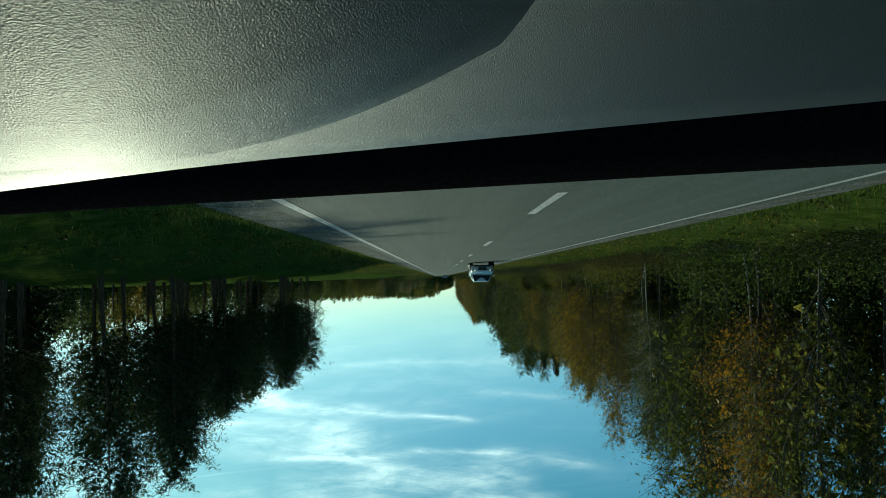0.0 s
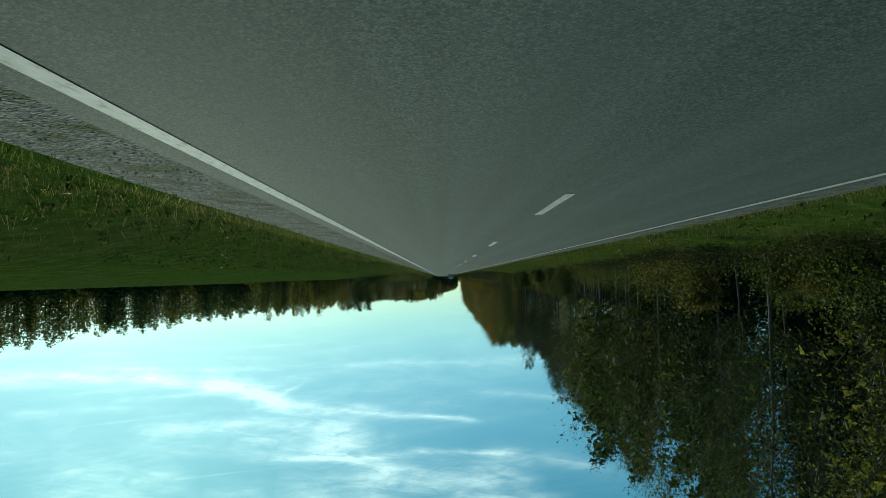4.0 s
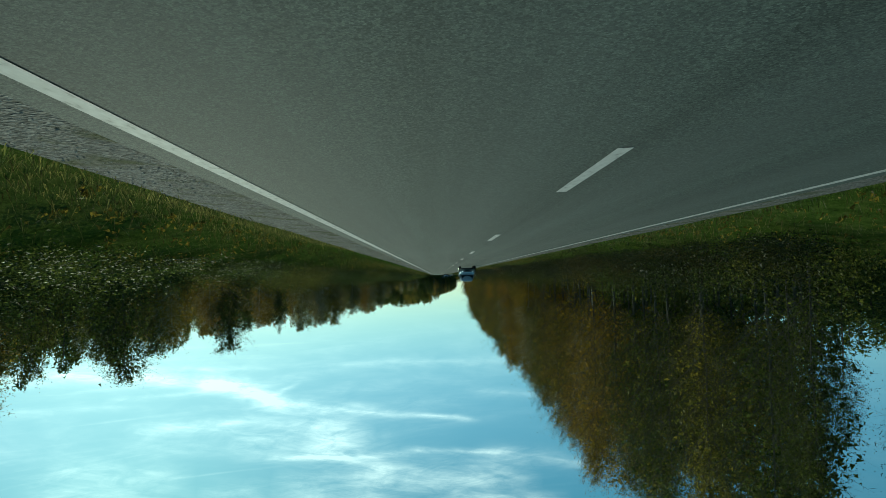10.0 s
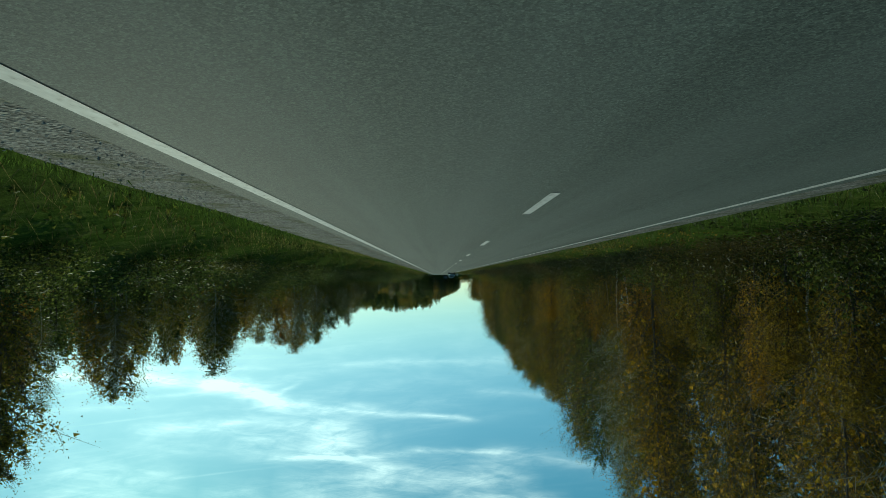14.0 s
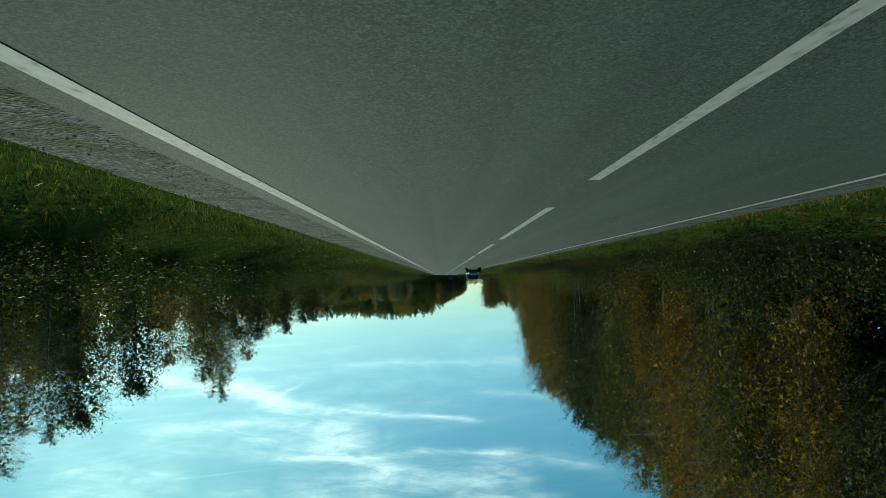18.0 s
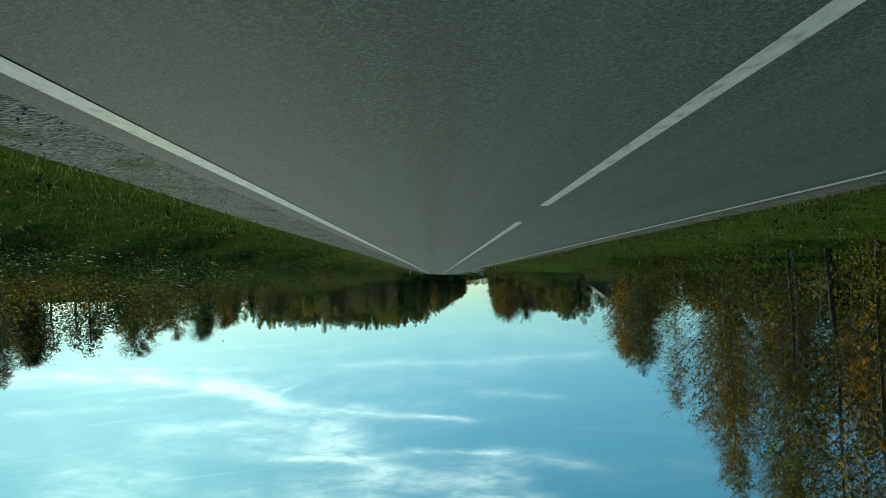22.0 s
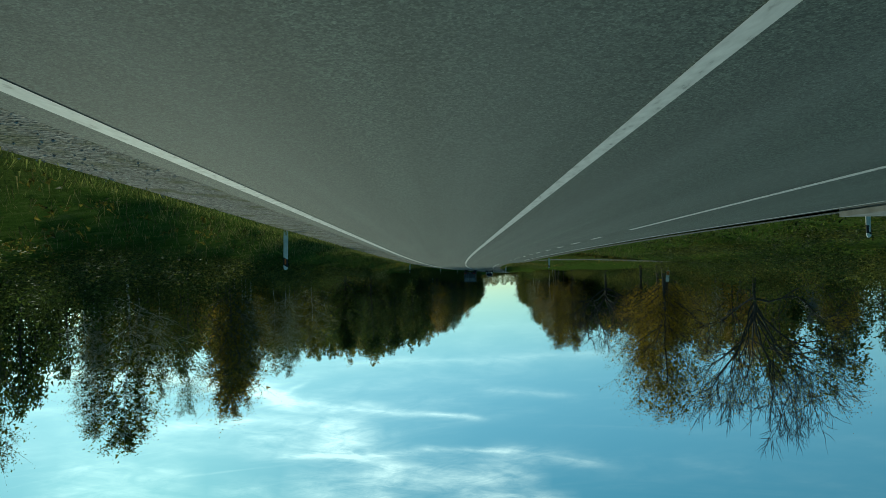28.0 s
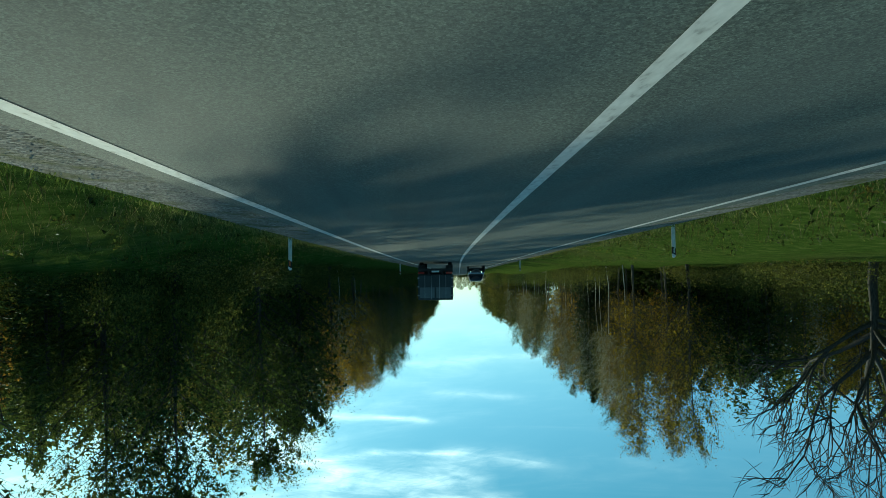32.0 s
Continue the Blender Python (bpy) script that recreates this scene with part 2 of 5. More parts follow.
LEAF_MIXED = leaf_mat("autumn_foliage", ((0.12, (0.060, 0.084, 0.022)), (0.40, (0.125, 0.135, 0.032)), (0.64, (0.225, 0.185, 0.038)), (0.92, (0.31, 0.18, 0.038))), 0.55)
LEAF_BIRCH = leaf_mat("birch_foliage", ((0.15, (0.090, 0.105, 0.028)), (0.48, (0.165, 0.155, 0.038)), (0.75, (0.27, 0.205, 0.042)), (0.95, (0.31, 0.18, 0.038))), 0.55)
LEAF_GREEN = leaf_mat("green_foliage", ((0.15, (0.042, 0.066, 0.020)), (0.5, (0.075, 0.102, 0.027)), (0.85, (0.125, 0.128, 0.033))), 0.55)
LEAF_GOLD = leaf_mat("golden_foliage", ((0.15, (0.22, 0.165, 0.026)), (0.5, (0.35, 0.242, 0.034)), (0.85, (0.42, 0.225, 0.029))), 0.42)
LEAF_PINE = leaf_mat("pine_needles", ((0.15, (0.032, 0.052, 0.024)), (0.5, (0.052, 0.075, 0.032)), (0.9, (0.08, 0.095, 0.04))), 0.35)
LEAF_SPRUCE = leaf_mat("spruce_needles", ((0.15, (0.020, 0.038, 0.017)), (0.6, (0.034, 0.054, 0.022)), (0.9, (0.050, 0.066, 0.027))), 0.2)
# darker shrub leaf: the shade at the wood's foot is put into the colour
LEAF_SHADED = leaf_mat("shaded_shrub_foliage", ((0.15, (0.022, 0.034, 0.014)), (0.5, (0.040, 0.050, 0.018)), (0.85, (0.085, 0.070, 0.022))), 0.3)
LEAF_SHRUB = leaf_mat("shrub_foliage", ((0.15, (0.042, 0.062, 0.016)), (0.5, (0.09, 0.106, 0.025)), (0.85, (0.19, 0.145, 0.03))))


def bark(name, dark, light, scale=(14, 14, 3)):
    m = Mat(name)
    f = m.noise(1.0, 6, m.coord("Object"), scale)
    m.set(m.ramp(f, ((0.35, dark), (0.65, light))), 0.9)
    m.bump(f, 0.5, 0.02)
    return m.m


BARK_GREY = bark("grey_bark", (0.05, 0.045, 0.038), (0.16, 0.14, 0.115))
BARK_PINE = bark("pine_bark", (0.07, 0.045, 0.03), (0.22, 0.13, 0.08))
BARK_DARK = bark("dark_bark", (0.025, 0.022, 0.02), (0.085, 0.075, 0.065))
mb = Mat("birch_bark")
fb = mb.noise(1.0, 5, mb.coord("Object"), (5, 5, 11))
mb.set(mb.ramp(fb, ((0.36, (0.05, 0.045, 0.04)), (0.45, (0.55, 0.54, 0.50)), (0.8, (0.72, 0.70, 0.66)))), 0.8)
BARK_BIRCH = mb.m

# asphalt: fine grains, pale wheel tracks, patches
ma = Mat("asphalt")
grain = ma.noise(95, 3)
patchy = ma.noise(0.35, 4, None, (1, 0.15, 1))
tracks = ma.n.new("ShaderNodeAttribute")
tracks.attribute_name = "track"
base = ma.ramp(grain, ((0.25, (0.046, 0.059, 0.054)), (0.55, (0.091, 0.114, 0.105)), (0.8, (0.175, 0.214, 0.197))))
chip = ma.n.new("ShaderNodeTexVoronoi")
chip.inputs["Scale"].default_value = 62
ma.l.new(ma.coord("World"), chip.inputs["Vector"])
base = ma.mix(1.0, base, ma.ramp(chip.outputs["Color"], ((0.1, (0.62, 0.62, 0.62)), (0.5, (0.98, 0.98, 0.97)), (0.92, (1.6, 1.58, 1.5)))), "MULTIPLY")
base = ma.mix(1.0, base, ma.ramp(patchy, ((0.3, (0.86, 0.86, 0.86)), (0.7, (1.12, 1.12, 1.1)))), "MULTIPLY")
base = ma.mix(1.0, base, ma.ramp(ma.noise(2.6, 5, None, (1, 0.012, 1)), ((0.3, (0.84, 0.84, 0.84)), (0.7, (1.12, 1.12, 1.12)))), "MULTIPLY")
base = ma.mix(ma.calc("MULTIPLY", tracks.outputs["Fac"], 0.28), base, (0.137, 0.153, 0.146))
ma.set(base, 0.88, 0.0, 0.2)
ma.bump(grain, 0.5, 0.006)
ASPHALT = ma.m

mp_ = Mat("road_paint")
wear_ = mp_.noise(16, 6, None, (1, 0.3, 1))
mp_.set(mp_.ramp(wear_, ((0.30, (0.26, 0.26, 0.245)), (0.42, (0.50, 0.50, 0.475)), (0.7, (0.64, 0.64, 0.61)))), 0.8)
PAINT = mp_.m

mg = Mat("gravel")
stone = mg.n.new("ShaderNodeTexVoronoi")
stone.inputs["Scale"].default_value = 28
mg.l.new(mg.coord("World"), stone.inputs["Vector"])
gcol = mg.ramp(stone.outputs["Color"], ((0.1, (0.07, 0.068, 0.06)), (0.5, (0.17, 0.165, 0.15)), (0.95, (0.33, 0.32, 0.29))))
gcol = mg.mix(mg.ramp(mg.noise(1.6, 5), ((0.5, (0, 0, 0)), (0.68, (1, 1, 1)))), gcol, (0.075, 0.085, 0.03))
mg.set(gcol, 0.95, 0.0, 0.1)
mg.bump(stone.outputs["Distance"], 0.8, 0.03)
GRAVEL = mg.m

mt = Mat("grass_ground")
big, small, blade = mt.noise(0.09, 4), mt.noise(1.4, 7, rough=0.72), mt.noise(24, 5, rough=0.7)
tcol = mt.ramp(small, ((0.3, (0.040, 0.068, 0.014)), (0.5, (0.078, 0.124, 0.024)), (0.68, (0.145, 0.168, 0.05)), (0.8, (0.21, 0.185, 0.08))))
tcol = mt.mix(mt.ramp(big, ((0.5, (0, 0, 0)), (0.75, (0.6, 0.6, 0.6)))), tcol, (0.11, 0.11, 0.04))
tcol = mt.mix(1.0, tcol, mt.ramp(blade, ((0.3, (0.4, 0.42, 0.4)), (0.7, (1.4, 1.38, 1.3)))), "MULTIPLY")
mt.set(tcol, 1.0, 0.0, 0.0)
mt.bump(blade, 0.9, 0.06)
TURF = mt.m

BLADE = leaf_mat("grass_blades", ((0.15, (0.062, 0.105, 0.022)), (0.5, (0.112, 0.17, 0.034)), (0.8, (0.22, 0.205, 0.075))), 0.4, 0.5)
STRAW = leaf_mat("dry_grass", ((0.15, (0.07, 0.085, 0.022)), (0.5, (0.13, 0.13, 0.04)), (0.85, (0.22, 0.19, 0.08))), 0.3, 0.5)
WHITE = plain("white_plastic", (0.72, 0.73, 0.72), 0.45, 0, 0.15, 5)
DULL = plain("weathered_white_paint", (0.42, 0.43, 0.42), 0.6, 0, 0.2, 4)
BLACK = plain("black_plastic", (0.02, 0.02, 0.022), 0.55)
RUBBER = plain("tyre_rubber", (0.014, 0.014, 0.015), 0.9)
ALLOY = plain("alloy_metal", (0.62, 0.63, 0.65), 0.32, 0.55)
STEEL = plain("galvanised_steel", (0.42, 0.43, 0.44), 0.42, 0.8)
RED = plain("red_lens", (0.35, 0.015, 0.012), 0.2)
CONCRETE = plain("concrete", (0.24, 0.235, 0.215), 0.9, 0, 0.25, 3)
TIMBER = plain("weathered_wood", (0.24, 0.17, 0.11), 0.8, 0, 0.3, 6)
ORANGE = plain("orange_reflector", (0.65, 0.16, 0.03), 0.4)
mgl = Mat("tinted_glass")
mgl.set((0.015, 0.02, 0.022), 0.04, 0.0, 0.8)
GLASS = mgl.m
mws = Mat("dark_windscreen_glass")
mws.set((0.006, 0.009, 0.010), 0.05, 0.0, 0.14)
WINDSCREEN = mws.m
# plate grey includes the shade on the car's nose
PLATE = plain("shaded_plate_face", (0.16, 0.17, 0.17), 0.6)
mlamp = Mat("headlamp_glow")
mlamp.bsdf.inputs["Emission Color"].default_value = (1, 0.96, 0.88, 1)
mlamp.bsdf.inputs["Emission Strength"].default_value = 5.0
GLOW = mlamp.m


def car_paint(name, color, metal=0.35):
    m = Mat(name)
    dust = m.noise(4, 5, m.coord("Object"))
    m.set(m.ramp(dust, ((0.3, color), (0.8, tuple(0.92 * c + 0.004 for c in color)))), 0.16, metal)
    m.bsdf.inputs["Coat Weight"].default_value = 0.35
    m.bsdf.inputs["Coat Roughness"].default_value = 0.06
    return m.m


# ============ mesh helpers ============
def link(name, verts, faces, mat, parent=None, smooth=False, label=""):
    me = bpy.data.meshes.new(name)
    me.from_pydata([tuple(v) for v in verts], [], [tuple(f) for f in faces])
    me.materials.append(mat)
    if smooth:
        me.polygons.foreach_set("use_smooth", [True] * len(me.polygons))
    me.update()
    ob = new(name, me)
    if parent is not None:
        ob.parent = parent
    if label:
        tagged(ob, label)
    return ob


def part(name, bm, mat, parent=None, label="", smooth=False):
    """One bmesh as one mesh object under a thing or a part."""
    me = bpy.data.meshes.new(name)
    bm.normal_update()
    bm.to_mesh(me)
    bm.free()
    me.materials.append(mat)
    if smooth:
        me.polygons.foreach_set("use_smooth", [True] * len(me.polygons))
    ob = new(name, me)
    if parent is not None:
        ob.parent = parent
    if label:
        tagged(ob, label)
    return ob


def box(bm, x0, x1, y0, y1, z0, z1, bevel=0.0):
    """Adds a box, with rounded edges if asked."""
    vs = [bm.verts.new(p) for p in ((x0, y0, z0), (x1, y0, z0), (x1, y1, z0), (x0, y1, z0), (x0, y0, z1), (x1, y0, z1), (x1, y1, z1), (x0, y1, z1))]
    fs = [bm.faces.new([vs[i] for i in q]) for q in ((3, 2, 1, 0), (4, 5, 6, 7), (0, 1, 5, 4), (1, 2, 6, 5), (2, 3, 7, 6), (3, 0, 4, 7))]
    if bevel > 0:
        es = list({e for f in fs for e in f.edges})
        bmesh.ops.bevel(bm, geom=es, offset=bevel, segments=2, affect="EDGES", profile=0.6)
    return bm


def rod(bm, p, q, r0, r1=None, sides=8):
    """Adds a capped round bar from p to q."""
    p, q = Vector(p), Vector(q)
    r1 = r0 if r1 is None else r1
    w = (q - p).normalized()
    u = w.orthogonal().normalized()
    v = w.cross(u)
    a, b = [], []
    for i in range(sides):
        k = 2 * math.pi * i / sides
        o = u * math.cos(k) + v * math.sin(k)
        a.append(bm.verts.new(p + o * r0))
        b.append(bm.verts.new(q + o * r1))
    for i in range(sides):
        j = (i + 1) % sides
        bm.faces.new((a[i], a[j], b[j], b[i]))
    bm.faces.new(a[::-1])
    bm.faces.new(b)
    return bm


class Tubes:
    """Collects tapered limbs for trunks and branches."""

    def __init__(self):
        self.v, self.f = [], []

    def limb(self, pts, radii, sides):
        n0 = len(self.v)
        prev = None
        for i, p in enumerate(pts):
            w = (pts[min(i + 1, len(pts) - 1)] - pts[max(i - 1, 0)])
            w = w / (np.linalg.norm(w) + 1e-9)
            if prev is None:
                prev = np.cross(w, (0.31, 0.87, 0.38))
            u = prev - w * np.dot(prev, w)
            u = u / (np.linalg.norm(u) + 1e-9)
            prev = u
            v = np.cross(w, u)
            for k in range(sides):
                a = 2 * math.pi * k / sides
                self.v.append(p + radii[i] * (math.cos(a) * u + math.sin(a) * v))
        for i in range(len(pts) - 1):
            for k in range(sides):
                a, b = n0 + i * sides + k, n0 + i * sides + (k + 1) % sides
                self.f.append((a, b, b + sides, a + sides))


def leaves(rng, centres, size, slim=0.55, droop=0.0):
    """One small triangle, a spray of leaves, at each centre, turned at random."""
    c = np.asarray(centres)
    n = len(c)
    d = rng.normal(size=(n, 3))
    d[:, 2] -= droop
    d /= np.linalg.norm(d, axis=1)[:, None]
    e = np.cross(d, rng.normal(size=(n, 3)))
    e /= np.linalg.norm(e, axis=1)[:, None]
    L = size * rng.uniform(0.6, 1.35, n)[:, None]
    v = np.stack([c - e * L * slim * 0.5, c + e * L * slim * 0.5, c + d * L], axis=1).reshape(-1, 3)
    f = np.arange(3 * n).reshape(-1, 3)
    return v, f


def grow(rng, H, clear, width, n_limbs, n_leaves, leaf, top_power=0.8, rise=0.5, droop=0.0, trunk_r=0.16, sides=6, bend=0.5, twig=0.3, n_twigs=10):
    """Trunk and limbs, and the leaves along them: returns tubes and leaf centres."""
    tb = Tubes()
    k = 8
    zs = np.linspace(0, H, k)
    off = np.cumsum(rng.normal(0, bend * H / 100, (k, 2)), axis=0)
    off[0] = 0
    trunk = np.column_stack([off, zs])
    tb.limb(trunk, [trunk_r * (1 - 0.93 * (z / H) ** 0.85) * (1.25 if i == 0 else 1) for i, z in enumerate(zs)], sides)
    segs = []
    for i in range(n_limbs):
        f = (i + rng.uniform(0, 1)) / n_limbs
        z = H * (clear + (0.97 - clear) * f)
        prof = math.sin(math.pi * min(1, (0.16 + 0.84 * f)) ** top_power) ** 0.7 if f < 0.999 else 0.1
        ln = width * (0.22 + 0.78 * prof) * rng.uniform(0.7, 1.2)
        a = i * 2.4 + rng.uniform(-0.5, 0.5)
        base = np.array([np.interp(z, zs, trunk[:, 0]), np.interp(z, zs, trunk[:, 1]), z])
        pts = [base]
        up = rise
        for j in range(3):
            step = ln / 3
            dirn = np.array([math.cos(a), math.sin(a), up])
            dirn /= np.linalg.norm(dirn)
            pts.append(pts[-1] + dirn * step)
            a += rng.uniform(-0.35, 0.35)
            up += (0.25 if droop == 0 else -droop) + rng.uniform(-0.15, 0.15)
        r = trunk_r * (1 - 0.85 * z / H) * 0.32
        tb.limb(np.array([pts[0], pts[2], pts[3]]), [r, r * 0.5, r * 0.12], 3)
        segs.append(np.array(pts))
    cen = []
    per = max(1, n_leaves // n_limbs)
    m = max(6, int(n_twigs * 1.7))
    for pts in segs:
        u = rng.uniform(0.35, 2.98, m)
        i = u.astype(int)
        fr = (u - i)[:, None]
        b = pts[i] * (1 - fr) + pts[i + 1] * fr
        spread = twig * np.linalg.norm(pts[-1] - pts[0])
        out = pts[-1] - pts[0]
        out = out / (np.linalg.norm(out) + 1e-9)
        way = rng.normal(0, 0.62, (m, 3)) + out * 0.55 + np.array([0, 0, 0.35 + 0.35 * (droop == 0)])
        way /= np.linalg.norm(way, axis=1)[:, None]
        reach_ = spread * rng.uniform(0.5, 1.0, m) * (1 + 0.9 * (rng.random(m) < 0.25))
        tip = b + way * (0.25 + 1.35 * reach_)[:, None]
        if droop:
            tip[:, 2] -= np.abs(rng.normal(0, droop * 0.8, m))
        k = rng.integers(0, m, per)
        f = rng.uniform(0.12, 1.04, per)[:, None]
        cen.append(b[k] * (1 - f) + tip[k] * f + np.clip(rng.normal(0, 1, (per, 3)), -1.8, 1.8) * (0.07 + 0.13 * spread))
        for j in range(m):
            e = np.cross(tip[j] - b[j], rng.normal(size=3))
            e = e / (np.linalg.norm(e) + 1e-9) * 0.013
            n = len(tb.v)
            tb.v += [b[j] - e, b[j] + e, tip[j]]
            tb.f.append((n, n + 1, n + 2))
    cen = np.concatenate(cen)
    return tb, cen[cen[:, 2] > 0.3]


def tree(name, label, rng, tb, cen, leaf, leafmat, barkmat, slim=0.55, droop=0.0, category="tree", core=0, reach=0.5, chunk=0.75, cut=None):
    root = new(name)
    root.empty_display_size = 0.3
    if cut:
        link("trunk", tb.v[:cut[0]], tb.f[:cut[1]], barkmat, root, True)
        link("branch_work", tb.v[cut[0]:], [tuple(i - cut[0] for i in q) for q in tb.f[cut[1]:]], barkmat, root, True)
    else:
        link("trunk", tb.v, tb.f, barkmat, root, True)
    if cen is not None and len(cen):
        v, f = leaves(rng, cen, leaf, slim, droop)
        if core:
            inner = cen[rng.integers(0, len(cen), core)] * [reach, reach, 0.96]
            v2, f2 = leaves(rng, inner, chunk, 0.8)
            f = np.concatenate([f, f2 + len(v)])
            v = np.concatenate([v, v2])
        link("crown", v, f, leafmat, root)
    tagged(root, label, category)
    return root


def branchy(rng, H, clear, width, depth=4, trunk_r=0.3, n0=8, spread=0.75, low=0.65):
    """A leafless tree: forks again and again down to thin twigs."""
    tb = Tubes()
    tips = []

    def fork(p, d, ln, r, lvl):
        pts = [p]
        for _ in range(3):
            d = d + rng.normal(0, 0.2, 3)
            d[2] += 0.05
            d = d / np.linalg.norm(d)
            pts.append(pts[-1] + d * ln / 3)
        tb.limb(np.array(pts), [r, r * 0.85, r * 0.7, r * 0.55 if lvl else r * 0.2], 5 if lvl > 2 else 3)
        tips.append(pts[-1])
        if lvl:
            for i in range(rng.integers(3, 5) if lvl < 4 else 3):
                e = d + rng.normal(0, spread * 0.62, 3)
                fork(pts[-1] if i < 2 else pts[2], e / np.linalg.norm(e), ln * rng.uniform(0.62, 0.85), max(r * 0.62, 0.022), lvl - 1)

    k = 5
    zs = np.linspace(0, H * clear * 1.35, k)
    trunk = np.column_stack([np.cumsum(rng.normal(0, 0.1, k)), np.cumsum(rng.normal(0, 0.1, k)), zs])
    trunk[0, :2] = 0
    tb.limb(trunk, np.linspace(trunk_r, trunk_r * 0.6, k), 8)
    for i in range(n0):
        a = i * 2.4
        z = H * clear * (0.8 + 0.55 * i / n0)
        p = np.array([np.interp(z, zs, trunk[:, 0]), np.interp(z, zs, trunk[:, 1]), z])
        d = np.array([math.cos(a), math.sin(a), low + 1.1 * i / n0])
        fork(p, d / np.linalg.norm(d), H * (1 - clear) * 0.36 * width, trunk_r * 0.5, depth)
    return tb, np.array(tips)


# ============ kinds of trees ============
def make_kinds():
    g = lambda k: np.random.default_rng(k)
    kinds = {}
    for i, (h, w) in enumerate(((23, 5.3), (25, 5.8), (21, 5.0))):
        r = g(10 + i)
        tb, c = grow(r, h, 0.16, w, 64, 14000, 0.4, 0.75, 0.7, 0, 0.14, twig=0.30)
        kinds["alder%d" % i] = (h, tree("alder_tree", "tall leafy roadside tree in dark green leaf" if i == 1 else "tall leafy roadside tree in olive and ochre autumn leaf", r, tb, c, 0.096, LEAF_GREEN if i == 1 else LEAF_MIXED, BARK_GREY, 0.72, core=1500, reach=0.66, chunk=0.25))
    for i, (h, w) in enumerate(((22, 3.1), (20, 2.7), (24, 3.4))):
        r = g(20 + i)
        tb, c = grow(r, h, 0.24, w, 64, 10500, 0.3, 0.8, 0.9, 0.42, 0.075, twig=0.28, bend=0.6, n_twigs=20)
        kinds["birch%d" % i] = (h, tree("birch_tree", "slender birch with a white trunk and thin yellowing drooping twigs", r, tb, c, 0.09, LEAF_BIRCH, BARK_BIRCH, 0.6, 0.8, core=500, chunk=0.28))
    for i, (h, w) in enumerate(((16, 3.7), (14, 3.4))):
        r = g(30 + i)
        tb, c = grow(r, h, 0.22, w, 44, 7500, 0.3, 0.72, 0.3, 0, 0.17, twig=0.27, bend=0.4)
        kinds["pine%d" % i] = (h, tree("pine_tree", "scots pine with a bare trunk and dark green needle tufts", r, tb, c, 0.27, LEAF_PINE, BARK_PINE, 0.26, core=500, chunk=0.35))
    for i, (h, w) in enumerate(((18, 3.5), (16, 3.3))):
        r = g(40 + i)
        tb = Tubes()
        tb.limb(np.array([[0, 0, 0], [0.05, 0, h * 0.5], [0, 0.03, h]]), [0.2, 0.12, 0.015], 7)
        cen = []
        for j in range(230):
            z = h * (0.05 + 0.94 * j / 230)
            ln = w * (1 - z / h) ** 0.8 * r.uniform(0.8, 1.15) + 0.1
            a = j * 2.4
            o = np.array([math.cos(a), math.sin(a), 0])
            tip = np.array([0, 0, z]) + o * ln + np.array([0, 0, -0.32 * ln])
            tb.limb(np.array([[0, 0, z], tip * 0.5 + np.array([0, 0, z]) * 0.5 + [0, 0, 0.05], tip]), [0.03, 0.018, 0.006], 3)
            m_ = int(16 + 46 * ln / w)
            t = r.uniform(0.15, 1.0, m_)[:, None]
            cen.append(np.array([0, 0, z]) * (1 - t) + tip * t + r.normal(0, 1, (m_, 3)) * (0.05 + 0.11 * ln) * [1, 1, 0.5] - [0, 0, 0.1])
        kinds["spruce%d" % i] = (h, tree("spruce_tree", "dark green conical spruce with hanging boughs", r, tb, np.concatenate(cen), 0.27, LEAF_SPRUCE, BARK_DARK, 0.42, 0.9, core=1200, reach=0.6, chunk=0.4))
    for i, (h, w) in enumerate(((22, 2.8), (20, 2.5))):
        r = g(50 + i)
        tb, c = grow(r, h, 0.46, w, 64, 5600, 0.3, 0.8, 1.0, 0.1, 0.105, twig=0.26, bend=0.4, n_twigs=18)
        kinds["pole%d" % i] = (h, tree("thin_tree", "tall thin tree with a long bare trunk and sparse crown", r, tb, c, 0.09, LEAF_GREEN, BARK_DARK))
    r = g(54)
    tb, c = grow(r, 24, 0.5, 2.6, 48, 4200, 0.3, 0.75, 0.25, 0, 0.17, twig=0.27, bend=0.5)
    kinds["pine2"] = (24, tree("pine_tree", "tall thin pine with a long bare trunk and small crown", r, tb, c, 0.25, LEAF_PINE, BARK_PINE, 0.28, core=60, chunk=0.35))
    r = g(53)
    tb, c = grow(r, 21, 0.45, 2.4, 54, 4200, 0.3, 0.8, 1.0, 0.2, 0.062, twig=0.26, bend=0.7, n_twigs=16)
    kinds["pole2"] = (21, tree("thin_tree", "tall thin birch with a long bare white trunk", r, tb, c, 0.125, LEAF_BIRCH, BARK_BIRCH, core=60, chunk=0.25))
    for i, (h, w, lm, bk, dr) in enumerate(((10, 2.7, LEAF_BIRCH, BARK_BIRCH, 0.25), (9, 3.0, LEAF_MIXED, BARK_GREY, 0.0), (10, 2.4, LEAF_BIRCH, BARK_BIRCH, 0.35), (8, 3.0, LEAF_GREEN, BARK_GREY, 0.0))):
        r = g(55 + i)
        tb, c = grow(r, h, 0.1, w, 40, 6200, 0.3, 0.78, 0.8, dr, 0.07, twig=0.28, bend=0.8, n_twigs=14)
        kinds["young%d" % i] = (h, tree("young_tree", ("young birch with thin drooping yellowing twigs", "bushy young tree in ochre autumn leaf", "slim young birch with a sparse yellow crown", "bushy young tree in dark green leaf")[i], r, tb, c, 0.115, lm, bk, 0.55, dr, core=700, reach=0.75, chunk=0.25))
